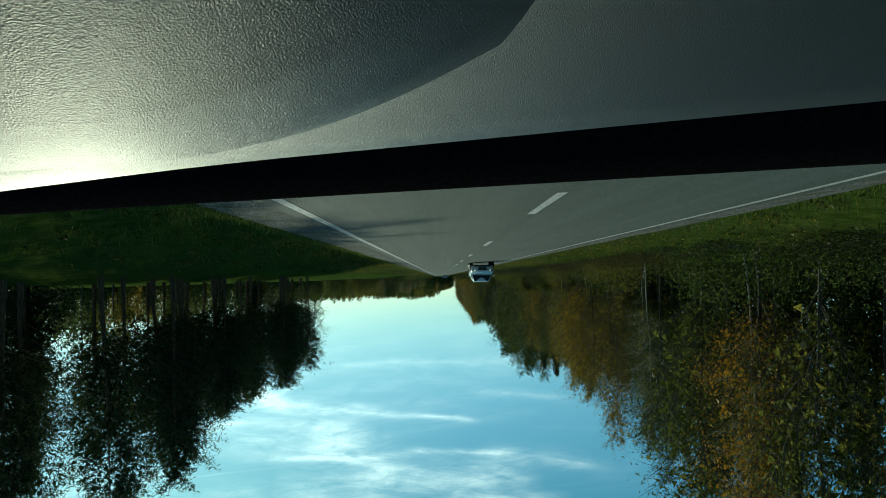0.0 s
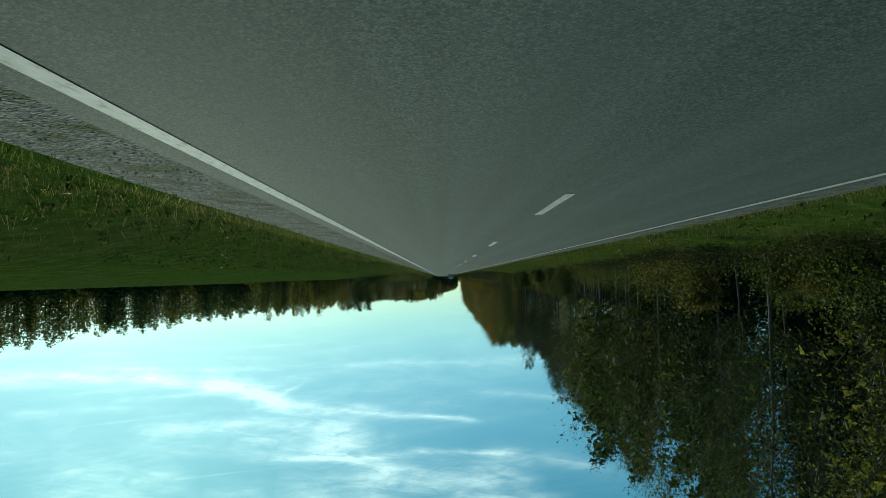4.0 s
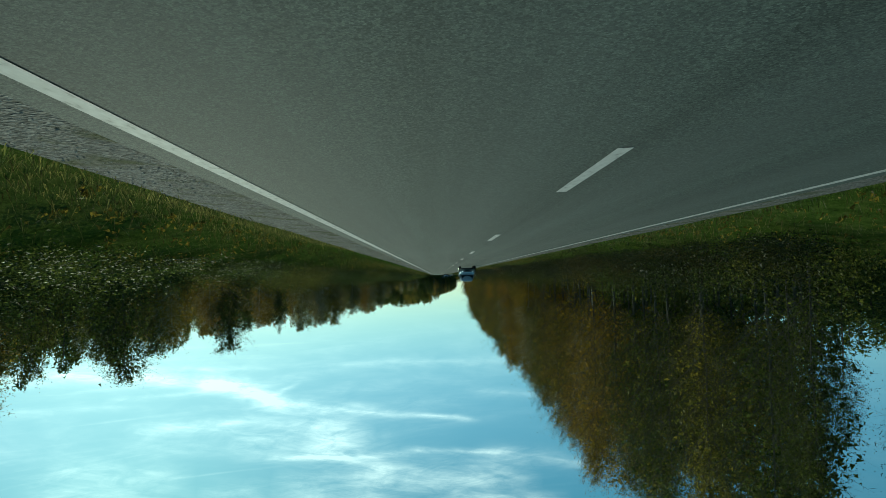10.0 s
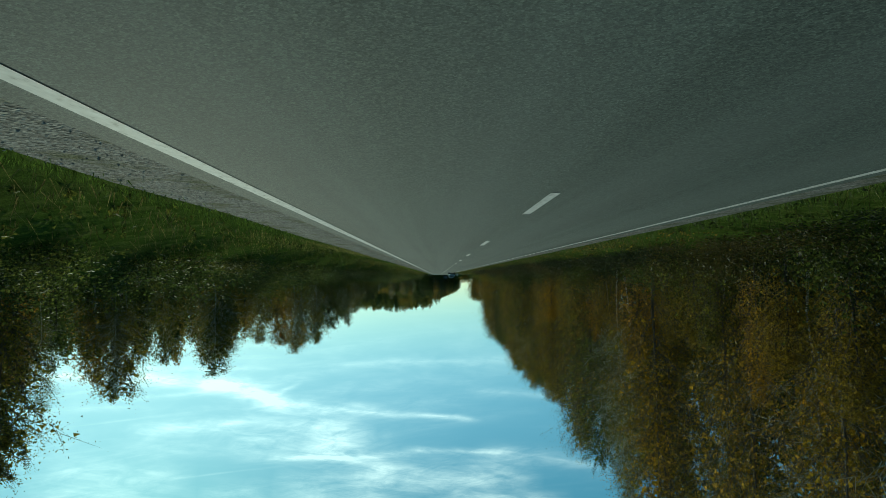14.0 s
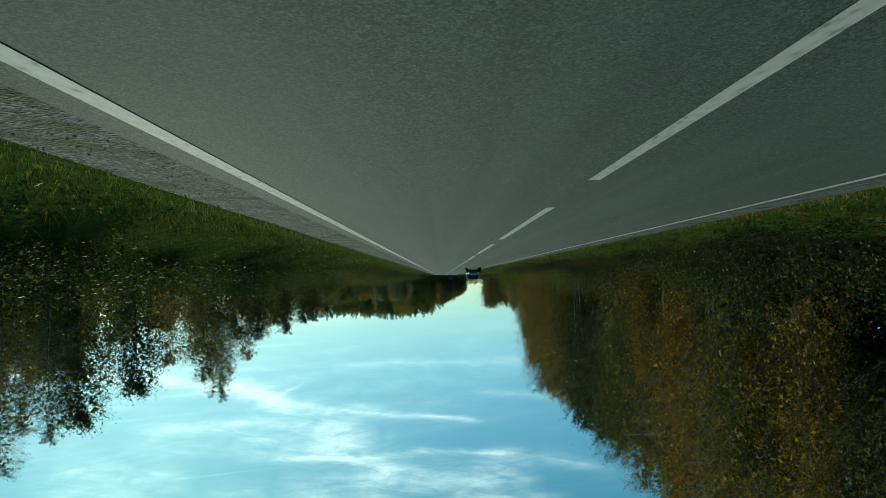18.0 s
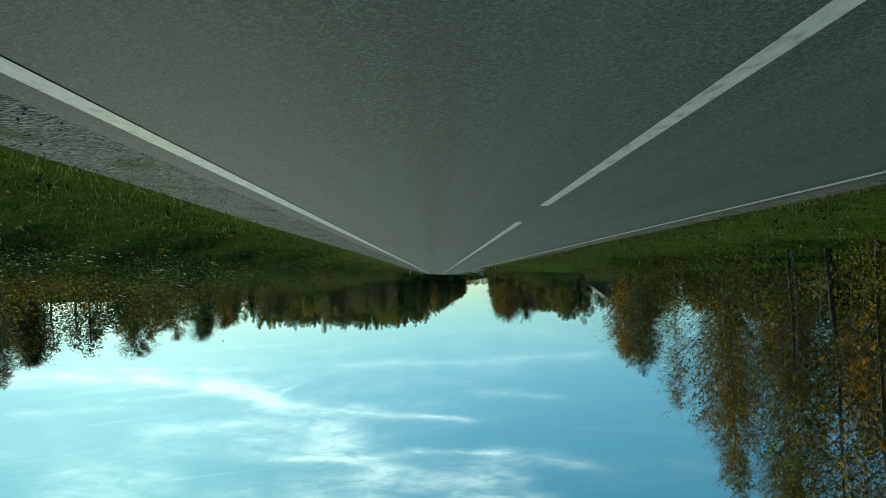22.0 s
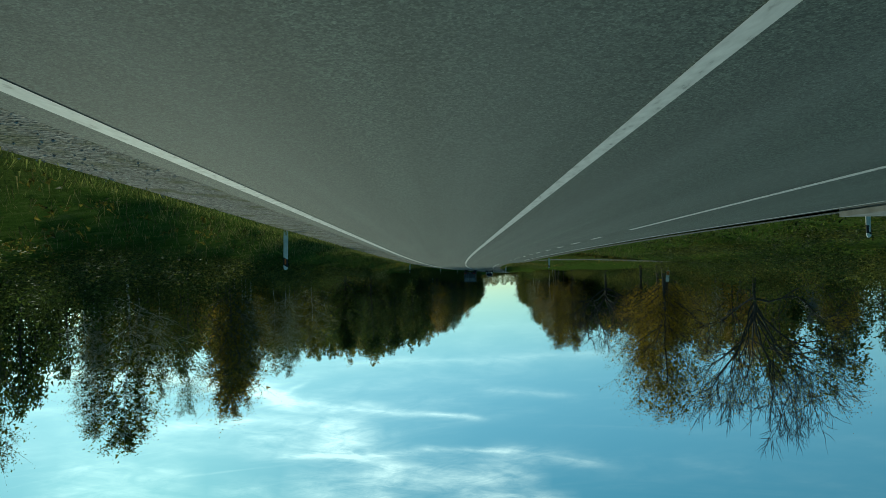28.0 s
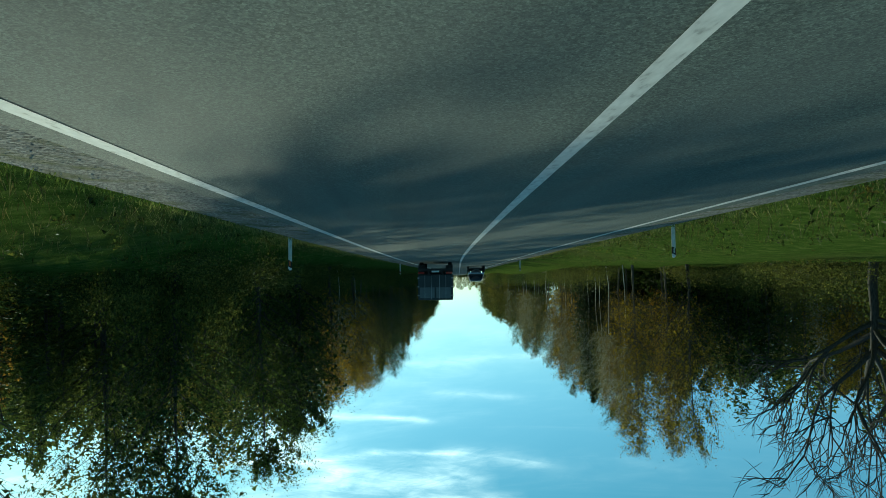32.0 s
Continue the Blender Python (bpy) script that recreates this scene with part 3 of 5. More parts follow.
    for i, lm in enumerate((LEAF_MIXED, LEAF_GREEN)):
        r = g(120 + i)
        tb, c = grow(r, 22, 0.15, 5.2, 36, 3200, 0.4, 0.75, 0.7, 0, 0.14, twig=0.30)
        kinds["back%d" % i] = (22, tree("alder_tree", ("tall leafy tree in ochre autumn leaf inside the wood", "tall leafy tree in dark green leaf inside the wood")[i], r, tb, c, 0.21, lm, BARK_GREY, core=1500, reach=0.88, chunk=0.48))
    for i, h in enumerate((21, 17)):
        r = g(60 + i)
        tb, c = branchy(r, h, 0.24, 0.95, 4, 0.42, 11, 0.8, 0.12)
        kinds["bare%d" % i] = (c[:, 2].max(), tree("bare_tree", "old leafless broad tree with dark forking branches", r, tb, None, 0, LEAF_MIXED, BARK_DARK, cut=(40, 32)))
    r = g(70)
    tb, c = branchy(r, 16, 0.22, 0.88, 4, 0.2, 13, 0.66)
    low = c[c[:, 2] < 11.0]
    low = low[r.integers(0, len(low), 12000)] + r.normal(0, 0.42, (12000, 3))
    kinds["half0"] = (16, tree("half_bare_tree", "broad garden tree, leafless on top with thin yellow leaves below", r, tb, low, 0.125, LEAF_GOLD, BARK_DARK, cut=(40, 32)))
    for i, (h, w) in enumerate(((14, 5.6), (11, 4.4))):
        r = g(80 + i)
        tb, c = grow(r, h, 0.14, w, 50, 11500, 0.3, 0.72, 0.7, 0, 0.16, twig=0.26)
        kinds["gold%d" % i] = (h, tree("golden_tree", "broad rounded tree in golden yellow autumn leaf", r, tb, c, 0.108, LEAF_GOLD, BARK_DARK, 0.65, core=1000, reach=0.75, chunk=0.26))
    for i, (h, w) in enumerate(((20, 3.9), (18, 3.5))):
        r = g(85 + i)
        tb, c = grow(r, h, 0.12, w, 68, 15000, 0.3, 0.72, 0.8, 0.12, 0.11, twig=0.27, bend=0.6, n_twigs=18)
        kinds["ochre%d" % i] = (h, tree("ochre_tree", "tall slim roadside tree in golden ochre autumn leaf", r, tb, c, 0.09, LEAF_GOLD, BARK_GREY, 0.6, 0.3, core=900, reach=0.7, chunk=0.26))
    for i, (h, w) in enumerate(((18, 6.4), (13, 4.6))):
        r = g(90 + i)
        tb, c = grow(r, h, 0.08, w, 60, 15000, 0.3, 0.7, 0.55, 0, 0.26, twig=0.26)
        kinds["oak%d" % i] = (h, tree("oak_tree", "broad dense roadside tree in dark green leaf", r, tb, c, 0.16, LEAF_GREEN, BARK_DARK, core=2500, reach=0.8, chunk=0.36))
    for i, (h, w) in enumerate(((3.4, 1.7), (2.4, 1.5))):
        r = g(100 + i)
        tb, c = grow(r, h, 0.05, w, 30, 3200, 0.2, 0.7, 0.8, 0, 0.04, twig=0.34)
        kinds["shrub%d" % i] = (h, tree("shrub", "low bushy shrub at the edge of the wood", r, tb, c, 0.14, LEAF_SHRUB, BARK_DARK, category="shrub"))
    return kinds


KINDS = make_kinds()
USED = set()


def plant(kind, s, d, height, seed, group="", fat=1.0):
    """Stands a tree of that kind, of that height, at s and d beside the road."""
    h, proto = KINDS[kind]
    k = height / h
    p = at(s, d, ground_z(d, s) - 0.05)
    rr = random.Random(seed)
    m = Matrix.LocRotScale(p, Euler((0, 0, rr.uniform(0, 6.28))), (k * fat, k * fat, k))
    if kind not in USED:
        USED.add(kind)
        proto.matrix_basis = m
        ob = proto
    else:
        ob = copy_thing(proto, m)
        ob.matrix_basis = m
    if group:
        tagged(ob, group=group)
    return ob


# ============ ground, road, verge ============
def sheet(name, s_list, d_list, zf, mat, label, kind="structure", category=""):
    v, f = [], []
    nd = len(d_list)
    for s in s_list:
        for d in d_list:
            dd = d(s) if callable(d) else d
            p = at(s, dd, zf(dd, s))
            v.append(p)
    for i in range(len(s_list) - 1):
        for j in range(nd - 1):
            a = i * nd + j
            f.append((a, a + 1, a + nd + 1, a + nd))
    ob = link(name, v, f, mat, None, True)
    tagged(ob, label, category or name, "", kind)
    return ob


SL = [-2500, -900, -400, -200] + [-100 + 5 * i for i in range(0, 241)] + [1150, 1250, 1500, 2200, 3600]
GD = [4000, 900, 300, 120, 60, 40, 30, 26, 22, 19, 17, 15, 13, 11.5, 10.5, 9.5, 8.5, 7.5, 6.6, 5.8, 5.2, 4.7, 4.35, 4.0, 3.6, 2.0]
sheet("ground", SL, [-d for d in GD] + [0] + GD[::-1], ground_z, TURF, "rough green grass verge and fields beside the road", category="ground")
SR = [-200, -100] + [-60 + 4 * i for i in range(0, 296)] + [1200, 1400, 1800]


def crown_z(d, s):
    return -0.02 * abs(d)


road = sheet("road", SR, [bay, -3.6, -2.7, -1.8, -0.9, 0, 0.9, 1.8, 2.7, 3.6, 3.92], crown_z, ASPHALT, "grey asphalt two-lane country road with worn wheel tracks", category="road")
tr = road.data.attributes.new("track", "FLOAT", "POINT")
tr.data.foreach_set("value", [1.0 if (i % 11) in (2, 4, 6, 8) else 0.0 for i in range(len(road.data.vertices))])


# ---- shoulders, painted lines
def shoulder_z(d, s):
    return -0.085 - 0.075 * max(0, abs(d) - 3.9 - (abs(bay(s)) - 3.9 if d < 0 else 0))


sheet("shoulder", SR, [3.90, 4.3, 4.7, lambda s: 5.05 + 0.16 * noise.noise((s * 0.23, 1.3, 0))], shoulder_z, GRAVEL, "narrow gravel shoulder with tufts of grass", category="shoulder")
sheet("shoulder", SR, [lambda s: bay(s) - 0.95 - 0.16 * noise.noise((s * 0.23, 7.3, 0)), lambda s: bay(s) - 0.35, lambda s: bay(s) + 0.02], shoulder_z, GRAVEL, "narrow gravel shoulder with tufts of grass", category="shoulder")


def stripe(s0, s1, d, w, name="lane_marking", steps=None):
    """Painted strip along the road, a few millimetres proud."""
    n = steps or max(1, int((s1 - s0) / 6))
    v, f = [], []
    for i in range(n + 1):
        s = s0 + (s1 - s0) * i / n
        dd = d(s) if callable(d) else d
        for e in (-w / 2, w / 2):
            v.append(at(s, dd + e, crown_z(dd + e, s) + 0.006))
    for i in range(n):
        f.append((2 * i, 2 * i + 1, 2 * i + 3, 2 * i + 2))
    return link(name, v, f, PAINT, road)


for k in range(-3, 39):
    stripe(8.7 + 12 * k, 11.7 + 12 * k, 0, 0.13)
for k in range(10):
    stripe(476.4 + 12 * k, 485.4 + 12 * k, 0, 0.13)
stripe(596.4, 808.5, 0, 0.13, steps=60)
stripe(814, 1100, 0, 0.13, steps=60)
stripe(-100, 1150, LANE, 0.15, "edge_line", 160)
stripe(-100, 692, -LANE, 0.13, "edge_line", 100)
stripe(820, 1150, -LANE, 0.13, "edge_line", 60)
stripe(692, 803, lambda s: bay(s) + 0.3, 0.12, "edge_line", 60)
for k in range(27):
    if not 730 < 703 + 3.75 * k < 760:
        stripe(703 + 3.75 * k, 704.5 + 3.75 * k, -LANE, 0.13)
stripe(731, 759.5, -LANE, 0.13)
# cracks sealed with tar, and the short field track at the side road mouth
v_, f_ = [], []
for i in range(9):
    w_ = 5.0 + 2.0 * math.exp(-i * 0.9) + 1.2 * noise.noise((i * 0.7, 0, 0))
    dd_ = -4.6 - i * 4.0
    for e_ in (-0.5, 0.5):
        v_.append(at(811 + e_ * w_ + 0.06 * i * i, dd_, max(ground_z(dd_, 811), -0.5) * (1 if i > 2 else 0.35) - (0.06 if i < 2 else -0.03)))
for i in range(8):
    f_.append((2 * i, 2 * i + 1, 2 * i + 3, 2 * i + 2))
tagged(link("side_road", v_, f_, GRAVEL), "short grey gravel side road leaving the carriageway", "side road", "", "structure")


# ---- woods behind the front rows: many small trees in one mesh, set down again and again
def woods_mesh(seed, length, depth, count, n_leaf, hmin, hmax, size, fat=0.12):
    r = np.random.default_rng(seed)
    tv, tf, lv, lf = [], [], [], []
    for i in range(count):
        h = r.uniform(hmin, hmax)
        conifer = r.random() < 0.12
        o = np.array([r.uniform(-depth / 2, depth / 2), (i + r.random()) / count * length - length / 2, 0])
        tb = Tubes()
        tb.limb(np.array([[0, 0, -1.0], [r.normal(0, 0.2), r.normal(0, 0.2), h * 0.5], [r.normal(0, 0.3), r.normal(0, 0.3), h * 0.97]]), [0.15, 0.1, 0.02], 5)
        n0 = len(tv)
        tv += [p + o for p in tb.v]
        tf += [tuple(a + n0 for a in q) for q in tb.f]
        z = r.uniform(0.02, 1, n_leaf) ** (1.25 if conifer else 0.9)
        rad = (2.1 * (1.02 - z)) if conifer else (fat * h * np.sin(np.pi * np.clip(0.18 + 0.82 * z, 0.03, 0.985)) ** 0.6)
        a = r.uniform(0, 6.283, n_leaf)
        q = rad * r.uniform(0.45, 1.1, n_leaf) * (1 + 0.35 * np.sin(a * 3 + z * 17 + i))
        c = np.column_stack([np.cos(a) * q, np.sin(a) * q, z * h]) + o + r.normal(0, 0.22, (n_leaf, 3))
        low = 60
        c2 = np.column_stack([r.normal(0, 1.5, low), r.normal(0, 1.5, low), np.abs(r.normal(0, 0.1 * h, low))]) + o
        vv, ff_ = leaves(r, np.concatenate([c, c2]), size, 0.6)
        vv[3 * n_leaf:] += (vv[3 * n_leaf:] - np.repeat(c2, 3, axis=0)) * (1.7 if n_leaf < 400 else 0.9)
        n1 = len(lv) and sum(len(x) for x in lv)
        lv.append(vv)
        lf.append(ff_ + n1)
    return tv, tf, np.concatenate(lv), np.concatenate(lf)


def make_woods(seed, leafmat, label, hmin, hmax, n_leaf=620, count=22, size=0.54, fat=0.12):
    tv, tf, lv, lf = woods_mesh(seed, 30, 13, count, n_leaf, hmin, hmax, size, fat)
    root = new("woods")
    link("trunk", tv, tf, BARK_DARK, root)
    link("crown", lv, lf, leafmat, root)
    tagged(root, label, "woods", "", "stuff")
    return root


WOODS = [make_woods(5, LEAF_MIXED, "dense mixed wood in autumn leaf behind the verge", 15, 22), make_woods(6, LEAF_GREEN, "dense mixed wood of dark green trees", 14, 22),
         make_woods(7, LEAF_MIXED, "distant mixed wood across the field", 14, 22, 340, 24, 0.7), make_woods(8, LEAF_GREEN, "distant dark green wood across the field", 14, 22, 340, 24, 0.7),
         make_woods(9, LEAF_MIXED, "thicket of young trees in autumn leaf", 6.5, 10.5, 900, 18, 0.33, 0.21), make_woods(11, LEAF_GREEN, "thicket of dark green young trees", 6.5, 10.5, 900, 18, 0.33, 0.21)]
FIRST = {}


def put_woods(k, s, d, tall, wide=1.0):
    proto = WOODS[k]
    x, y, a = road_frame(s)
    p = at(s, d, ground_z(d, s) - 0.1)
    m = Matrix.LocRotScale(p, Euler((0, 0, a + (math.pi if int(s) % 2 else 0))), (wide, 1, tall))
    if k not in FIRST:
        FIRST[k] = 1
        proto.matrix_basis = m
    else:
        o = copy_thing(proto, m)
        o.matrix_basis = m


R = random.Random(4)
for i in range(8):
    put_woods(i % 2, -45 + 29 * i, -37 + R.uniform(-2, 2), 0.95)
for i in range(2, 12):
    put_woods(i % 2, 312 + 29 * i, -36 + R.uniform(-2, 2), 1.1 if i < 7 else (0.95 if i < 10 else 0.7))
for i in range(4):
    put_woods(3, 205 + 24 * i, -75, 0.6)
for i in range(3):
    put_woods(3, 350 + 27 * i, -82 + 3 * i, 0.85)
for i in range(6):
    put_woods(1, 196 + 24 * i, -46, 0.42)
for i in range(4):                                    # dark understorey between the thin trunks
    put_woods(5, 206 + 20 * i, -27, 0.72, 0.5)
    put_woods(5, 214 + 19 * i, -36, 0.85, 0.6)
for i in range(5):                                    # low dark trees behind the clearing
    put_woods(3, 330 + 24 * i, -58 - 2 * i, 0.46)
    put_woods(1, 318 + 24 * i, -68, 0.5)
    put_woods(i % 2, 420 + 27 * i, -52, 0.9)
for i in range(18):                                   # beyond the field, right
    put_woods(2 + (i + 1) % 2, 80 + 30 * i, 104 - (i > 6) * 6 * (i - 6) * 0.6, 0.68)
for i in range(17):                                   # and a second row behind it
    put_woods(2 + i % 2, 95 + 30 * i, 122 - (i > 6) * 6 * (i - 6) * 0.6, 0.66)
for i in range(19):                                   # behind the young birches, right
    put_woods(4 + (i + 1) % 2, 285 + 29 * i, 40 + R.uniform(-3, 3), (0.95 if i < 9 else 0.66) if i < 16 else 1.05, 0.8)
for i in range(10):                                   # close behind the young trees, right
    put_woods(4 + i % 2, 300 + 28 * i, 31 + R.uniform(-1, 1), (0.65, 0.65, 0.62, 0.8, 0.85, 0.85, 0.95, 0.8, 0.75, 0.62)[i], 0.55)
for i in range(15):                                   # beyond the house, left
    put_woods(2 + (i + 1) % 2, 655 + 30 * i, -124 + R.uniform(-8, 8) + max(0, i - 9) * 6, 0.95)
for s, d, k in ((828, -66, 0.82), (852, -73, 0.8), (845, -92, 0.72), (815, -96, 0.7), (938, -31, 0.8), (966, -29, 0.85)):
    put_woods(1, s, d, k)
for s, d, k in ((762, 30, 0.85), (789, 28, 0.95), (816, 28, 0.9), (868, 31, 0.9), (705, 37, 0.55), (733, 35, 0.6)):
    put_woods(4 + int(s) % 2, s, d, k, 0.6)
for s, d, k in ((893, 31, 0.5), (920, 28, 0.7), (948, 26, 0.75)):
    put_woods(0, s, d, k)
for i in range(8):
    if i < 3:
        put_woods(4 + i % 2, 830 + 29 * i, 38 + R.uniform(-2, 2), 0.95)
    else:
        put_woods(i % 2, 830 + 29 * i, 38 + R.uniform(-2, 2), 0.8)
    put_woods((i + 1) % 2, 850 + 29 * i, -48 + R.uniform(-2, 2), 0.85)
for s, d, k in ((942, -39, 0.8), (970, -37, 0.85), (998, -34, 0.85), (1028, -32, 0.85)):
    put_woods(int(s) % 2, s, d, k)
for i in range(9):                                    # along the far end of the road
    put_woods(i % 2, 1075 + 29 * i, 24, 0.9)
    put_woods((i + 1) % 2, 1085 + 29 * i, -23, 0.9)
for i in range(8):                                    # on the rise beyond the bend
    for j, d_ in enumerate((36, 58, 82, 108)):
        put_woods((i + j) % 4, 948 + 27 * i + 6 * j, d_ + R.uniform(-3, 3), 1.1 if j < 2 else 1.0)
for i in range(7):
    o_ = at(1350 + 6 * (i % 2), -66 + 22 * i, 0.4)
    m_ = Matrix.LocRotScale(o_, Euler((0, 0, 1.57)), (1, 1, 0.5))
    c_ = copy_thing(WOODS[i % 2], m_)
    c_.matrix_basis = m_


# ---- undergrowth at the foot of the woods, and long grass: strips set down again and again
def strip_stuff(name, label, category, builder, mat):
    v, f = builder
    ob = link(name, v, f, mat)
    tagged(ob, label, category, "", "stuff")
    return ob


def undergrowth(seed):
    r = np.random.default_rng(seed)
    cs = []
    for i in range(11):
        h, w = r.uniform(1.0, 3.4), r.uniform(0.7, 1.5)
        o = np.array([r.uniform(-2.2, 2.2), r.uniform(-6.5, 6.5), 0])
        n = 430
        q = r.normal(0, 1, (n, 3)) * [w * 0.6, w * 0.6, h * 0.28] + [0, 0, h * 0.5]
        cs.append(np.abs(q * [0, 0, 1]) + q * [1, 1, 0] + o)
    return leaves(r, np.concatenate(cs), 0.125, 0.75)


def set_down(proto, places):
    first = True
    for m in places:
        if first:
            proto.matrix_basis = m
            first = False
        else:
            o = copy_thing(proto, m)
            o.matrix_basis = m


def along(s, d, flip=False, tall=1.0, z=None):
    x, y, a = road_frame(s)
    p = at(s, d, ground_z(d, s) - 0.05 if z is None else z)
    return Matrix.LocRotScale(p, Euler((0, 0, a + (math.pi if flip else 0))), (1, 1, tall))


def weeds(seed):
    r = np.random.default_rng(seed)
    cs = []
    for i in range(46):
        h, w = r.uniform(0.12, 0.55), r.uniform(0.15, 0.5)
        o = np.array([r.uniform(7.2, 13.8), r.uniform(-10, 10), 0])
        o[2] = ground_z(o[0]) - 0.04
        n = 16
        q = r.normal(0, 1, (n, 3)) * [w * 0.6, w * 0.6, h * 0.3] + [0, 0, h * 0.45]
        cs.append(np.abs(q * [0, 0, 1]) + q * [1, 1, 0] + o)
    return leaves(r, np.concatenate(cs), 0.15, 0.5)


U1 = strip_stuff("undergrowth", "tangled shrubs and saplings at the foot of the wood", "undergrowth", undergrowth(3), LEAF_SHRUB)
U2 = strip_stuff("undergrowth", "tangled dark green shrubs at the foot of the wood", "undergrowth", undergrowth(8), LEAF_GREEN)
set_down(U1, [along(-40 + 24 * i, -14.5 + R.uniform(-1, 1), i % 2, R.uniform(0.8, 1.3)) for i in range(29) if not 195 < -40 + 24 * i < 285]
         + [along(275 + 24 * i, 18.5 + R.uniform(-1, 1), i % 2, R.uniform(0.6, 1.1)) for i in range(27)])
set_down(U2, [along(-28 + 24 * i, -15 + R.uniform(-1, 1), i % 2, R.uniform(0.8, 1.3)) for i in range(28) if not 195 < -28 + 24 * i < 285]
         + [along(287 + 24 * i, 18.5 + R.uniform(-1, 1), i % 2, R.uniform(0.6, 1.1)) for i in range(27)]
         + [along(284 + 9.5 * i, 13.2 + R.uniform(-0.8, 1.0), i % 2, R.uniform(0.35, 0.75)) for i in range(44)] + [along(704 + 9.5 * i, 13.2 + R.uniform(-0.8, 1.0), i % 2, R.uniform(0.35, 0.75)) for i in range(15)]
         + [along(203 + 13 * i, -22, i % 2, 1.0) for i in range(7)] + [along(208 + 13 * i, -31, i % 2, 1.5) for i in range(9)]
         + [along(880 + 13 * i, 12.5 + R.uniform(-1, 1), i % 2, 0.8) for i in range(8)] + [along(838 + 12 * i, 25, i % 2, 0.9) for i in range(4)] + [along(706 + 13 * i, -33 + R.uniform(-2, 2), i % 2, 0.8) for i in range(7)] + [along(880 + 13 * i, -24 + R.uniform(-2, 2), i % 2, 0.8) for i in range(10)] + [along(930 + 13 * i, -16.5 + R.uniform(-1, 1), i % 2, 1.0) for i in range(11)] + [along(950 + 13 * i, 12.8 + R.uniform(-1, 1), i % 2, 1.2) for i in range(11)]
         + [along(1080 + 13 * i, 13 + R.uniform(-1, 1), i % 2, 1.6) for i in range(7)] + [along(1075 + 13 * i, -14 + R.uniform(-1, 1), i % 2, 1.6) for i in range(7)]
         + [along(776 + 6.5 * i, -30 + R.uniform(-2, 2) - 4 * (i < 9), i % 2, 1.5) for i in range(27)] + [along(757 + 8.5 * i, -13.5 + R.uniform(-1, 0.5), i % 2, 0.28) for i in range(5)] + [along(754 + 8.5 * i, -19 + R.uniform(-1, 1), i % 2, 0.6) for i in range(7)] + [along(758 + 9 * i, -25 + R.uniform(-1, 1), i % 2, 1.1) for i in range(6)]
         + [along(638 + 9 * i, -15 + R.uniform(-0.5, 0.5), i % 2, 0.5) for i in range(3)] + [along(882 + 9 * i, 17 + R.uniform(-2, 2), i % 2, 1.8) for i in range(9)])

# left rows use the leaf colour with the wood's shade painted in
U3 = strip_stuff("undergrowth", "shrubs and tall weeds along the ditch before the wood, shade put into their leaf colour", "undergrowth", undergrowth(21), LEAF_SHADED)
set_down(U3, [along(298 + 9 * i, -11.9 + R.uniform(-0.6, 0.6), i % 2, R.uniform(0.3, 0.6)) for i in range(34)] + [along(-30 + 11 * i, -13 + R.uniform(-0.6, 0.6), i % 2, R.uniform(0.25, 0.5)) for i in range(19)]
         + [along(300 + 12 * i, -14.2 + R.uniform(-0.6, 0.6), i % 2, R.uniform(0.8, 1.2)) for i in range(22)])


def grass_strip(seed, n, d0, d1, h0, h1):
    r = np.random.default_rng(seed)
    d = d0 + (d1 - d0) * r.random(n) ** 1.2
    y = r.uniform(-10, 10, n)
    tuft = np.array([noise.noise((a * 0.8, b * 0.8, seed)) for a, b in zip(d, y)])
    h = r.uniform(h0, h1, n) * (1 + 0.7 * tuft)
    z = np.array([ground_z(a, 0) for a in d]) - 0.05
    a = r.uniform(0, 6.283, n)
    w = 0.007 + 0.013 * r.random(n)
    lean = r.normal(0, 0.4, (n, 2)) * h[:, None]
    b0 = np.column_stack([d - w * np.cos(a), y - w * np.sin(a), z])
    b1 = np.column_stack([d + w * np.cos(a), y + w * np.sin(a), z])
    tp = np.column_stack([d + lean[:, 0], y + lean[:, 1], z + h])
    return np.stack([b0, b1, tp], 1).reshape(-1, 3), np.arange(3 * n).reshape(-1, 3)


G1 = strip_stuff("grass", "long green grass on the verge", "grass", grass_strip(2, 3900, 4.9, 9.0, 0.06, 0.2), BLADE)
G2 = strip_stuff("grass", "tufts of dry straw-coloured grass on the verge", "grass", grass_strip(9, 700, 7.5, 13.5, 0.2, 0.5), STRAW)


def verge(s, side):
    x, y, a = road_frame(s)
    shift = -(abs(bay(s)) - 3.9) if side < 0 else 0.0
    return Matrix.LocRotScale(at(s, shift, 0), Euler((0, 0, a + (math.pi if side < 0 else 0))), (1, 1, 1))


set_down(G1, [verge(8 + 20 * i, 1) for i in range(45)] + [verge(8 + 20 * i, -1) for i in range(45) if not (680 < 8 + 20 * i < 730)])
set_down(G2, [verge(18 + 20 * i, 1) for i in range(44)] + [verge(18 + 20 * i, -1) for i in range(44) if not (680 < 18 + 20 * i < 760)])


W1 = strip_stuff("weeds", "patches of dark leafy weeds in the verge", "weeds", weeds(12), LEAF_SHRUB)
set_down(W1, [verge(14 + 20 * i, 1) for i in range(44)] + [verge(12 + 20 * i, -1) for i in range(46)] + [verge(s_, -1) for s_ in (745, 765, 775, 785)])


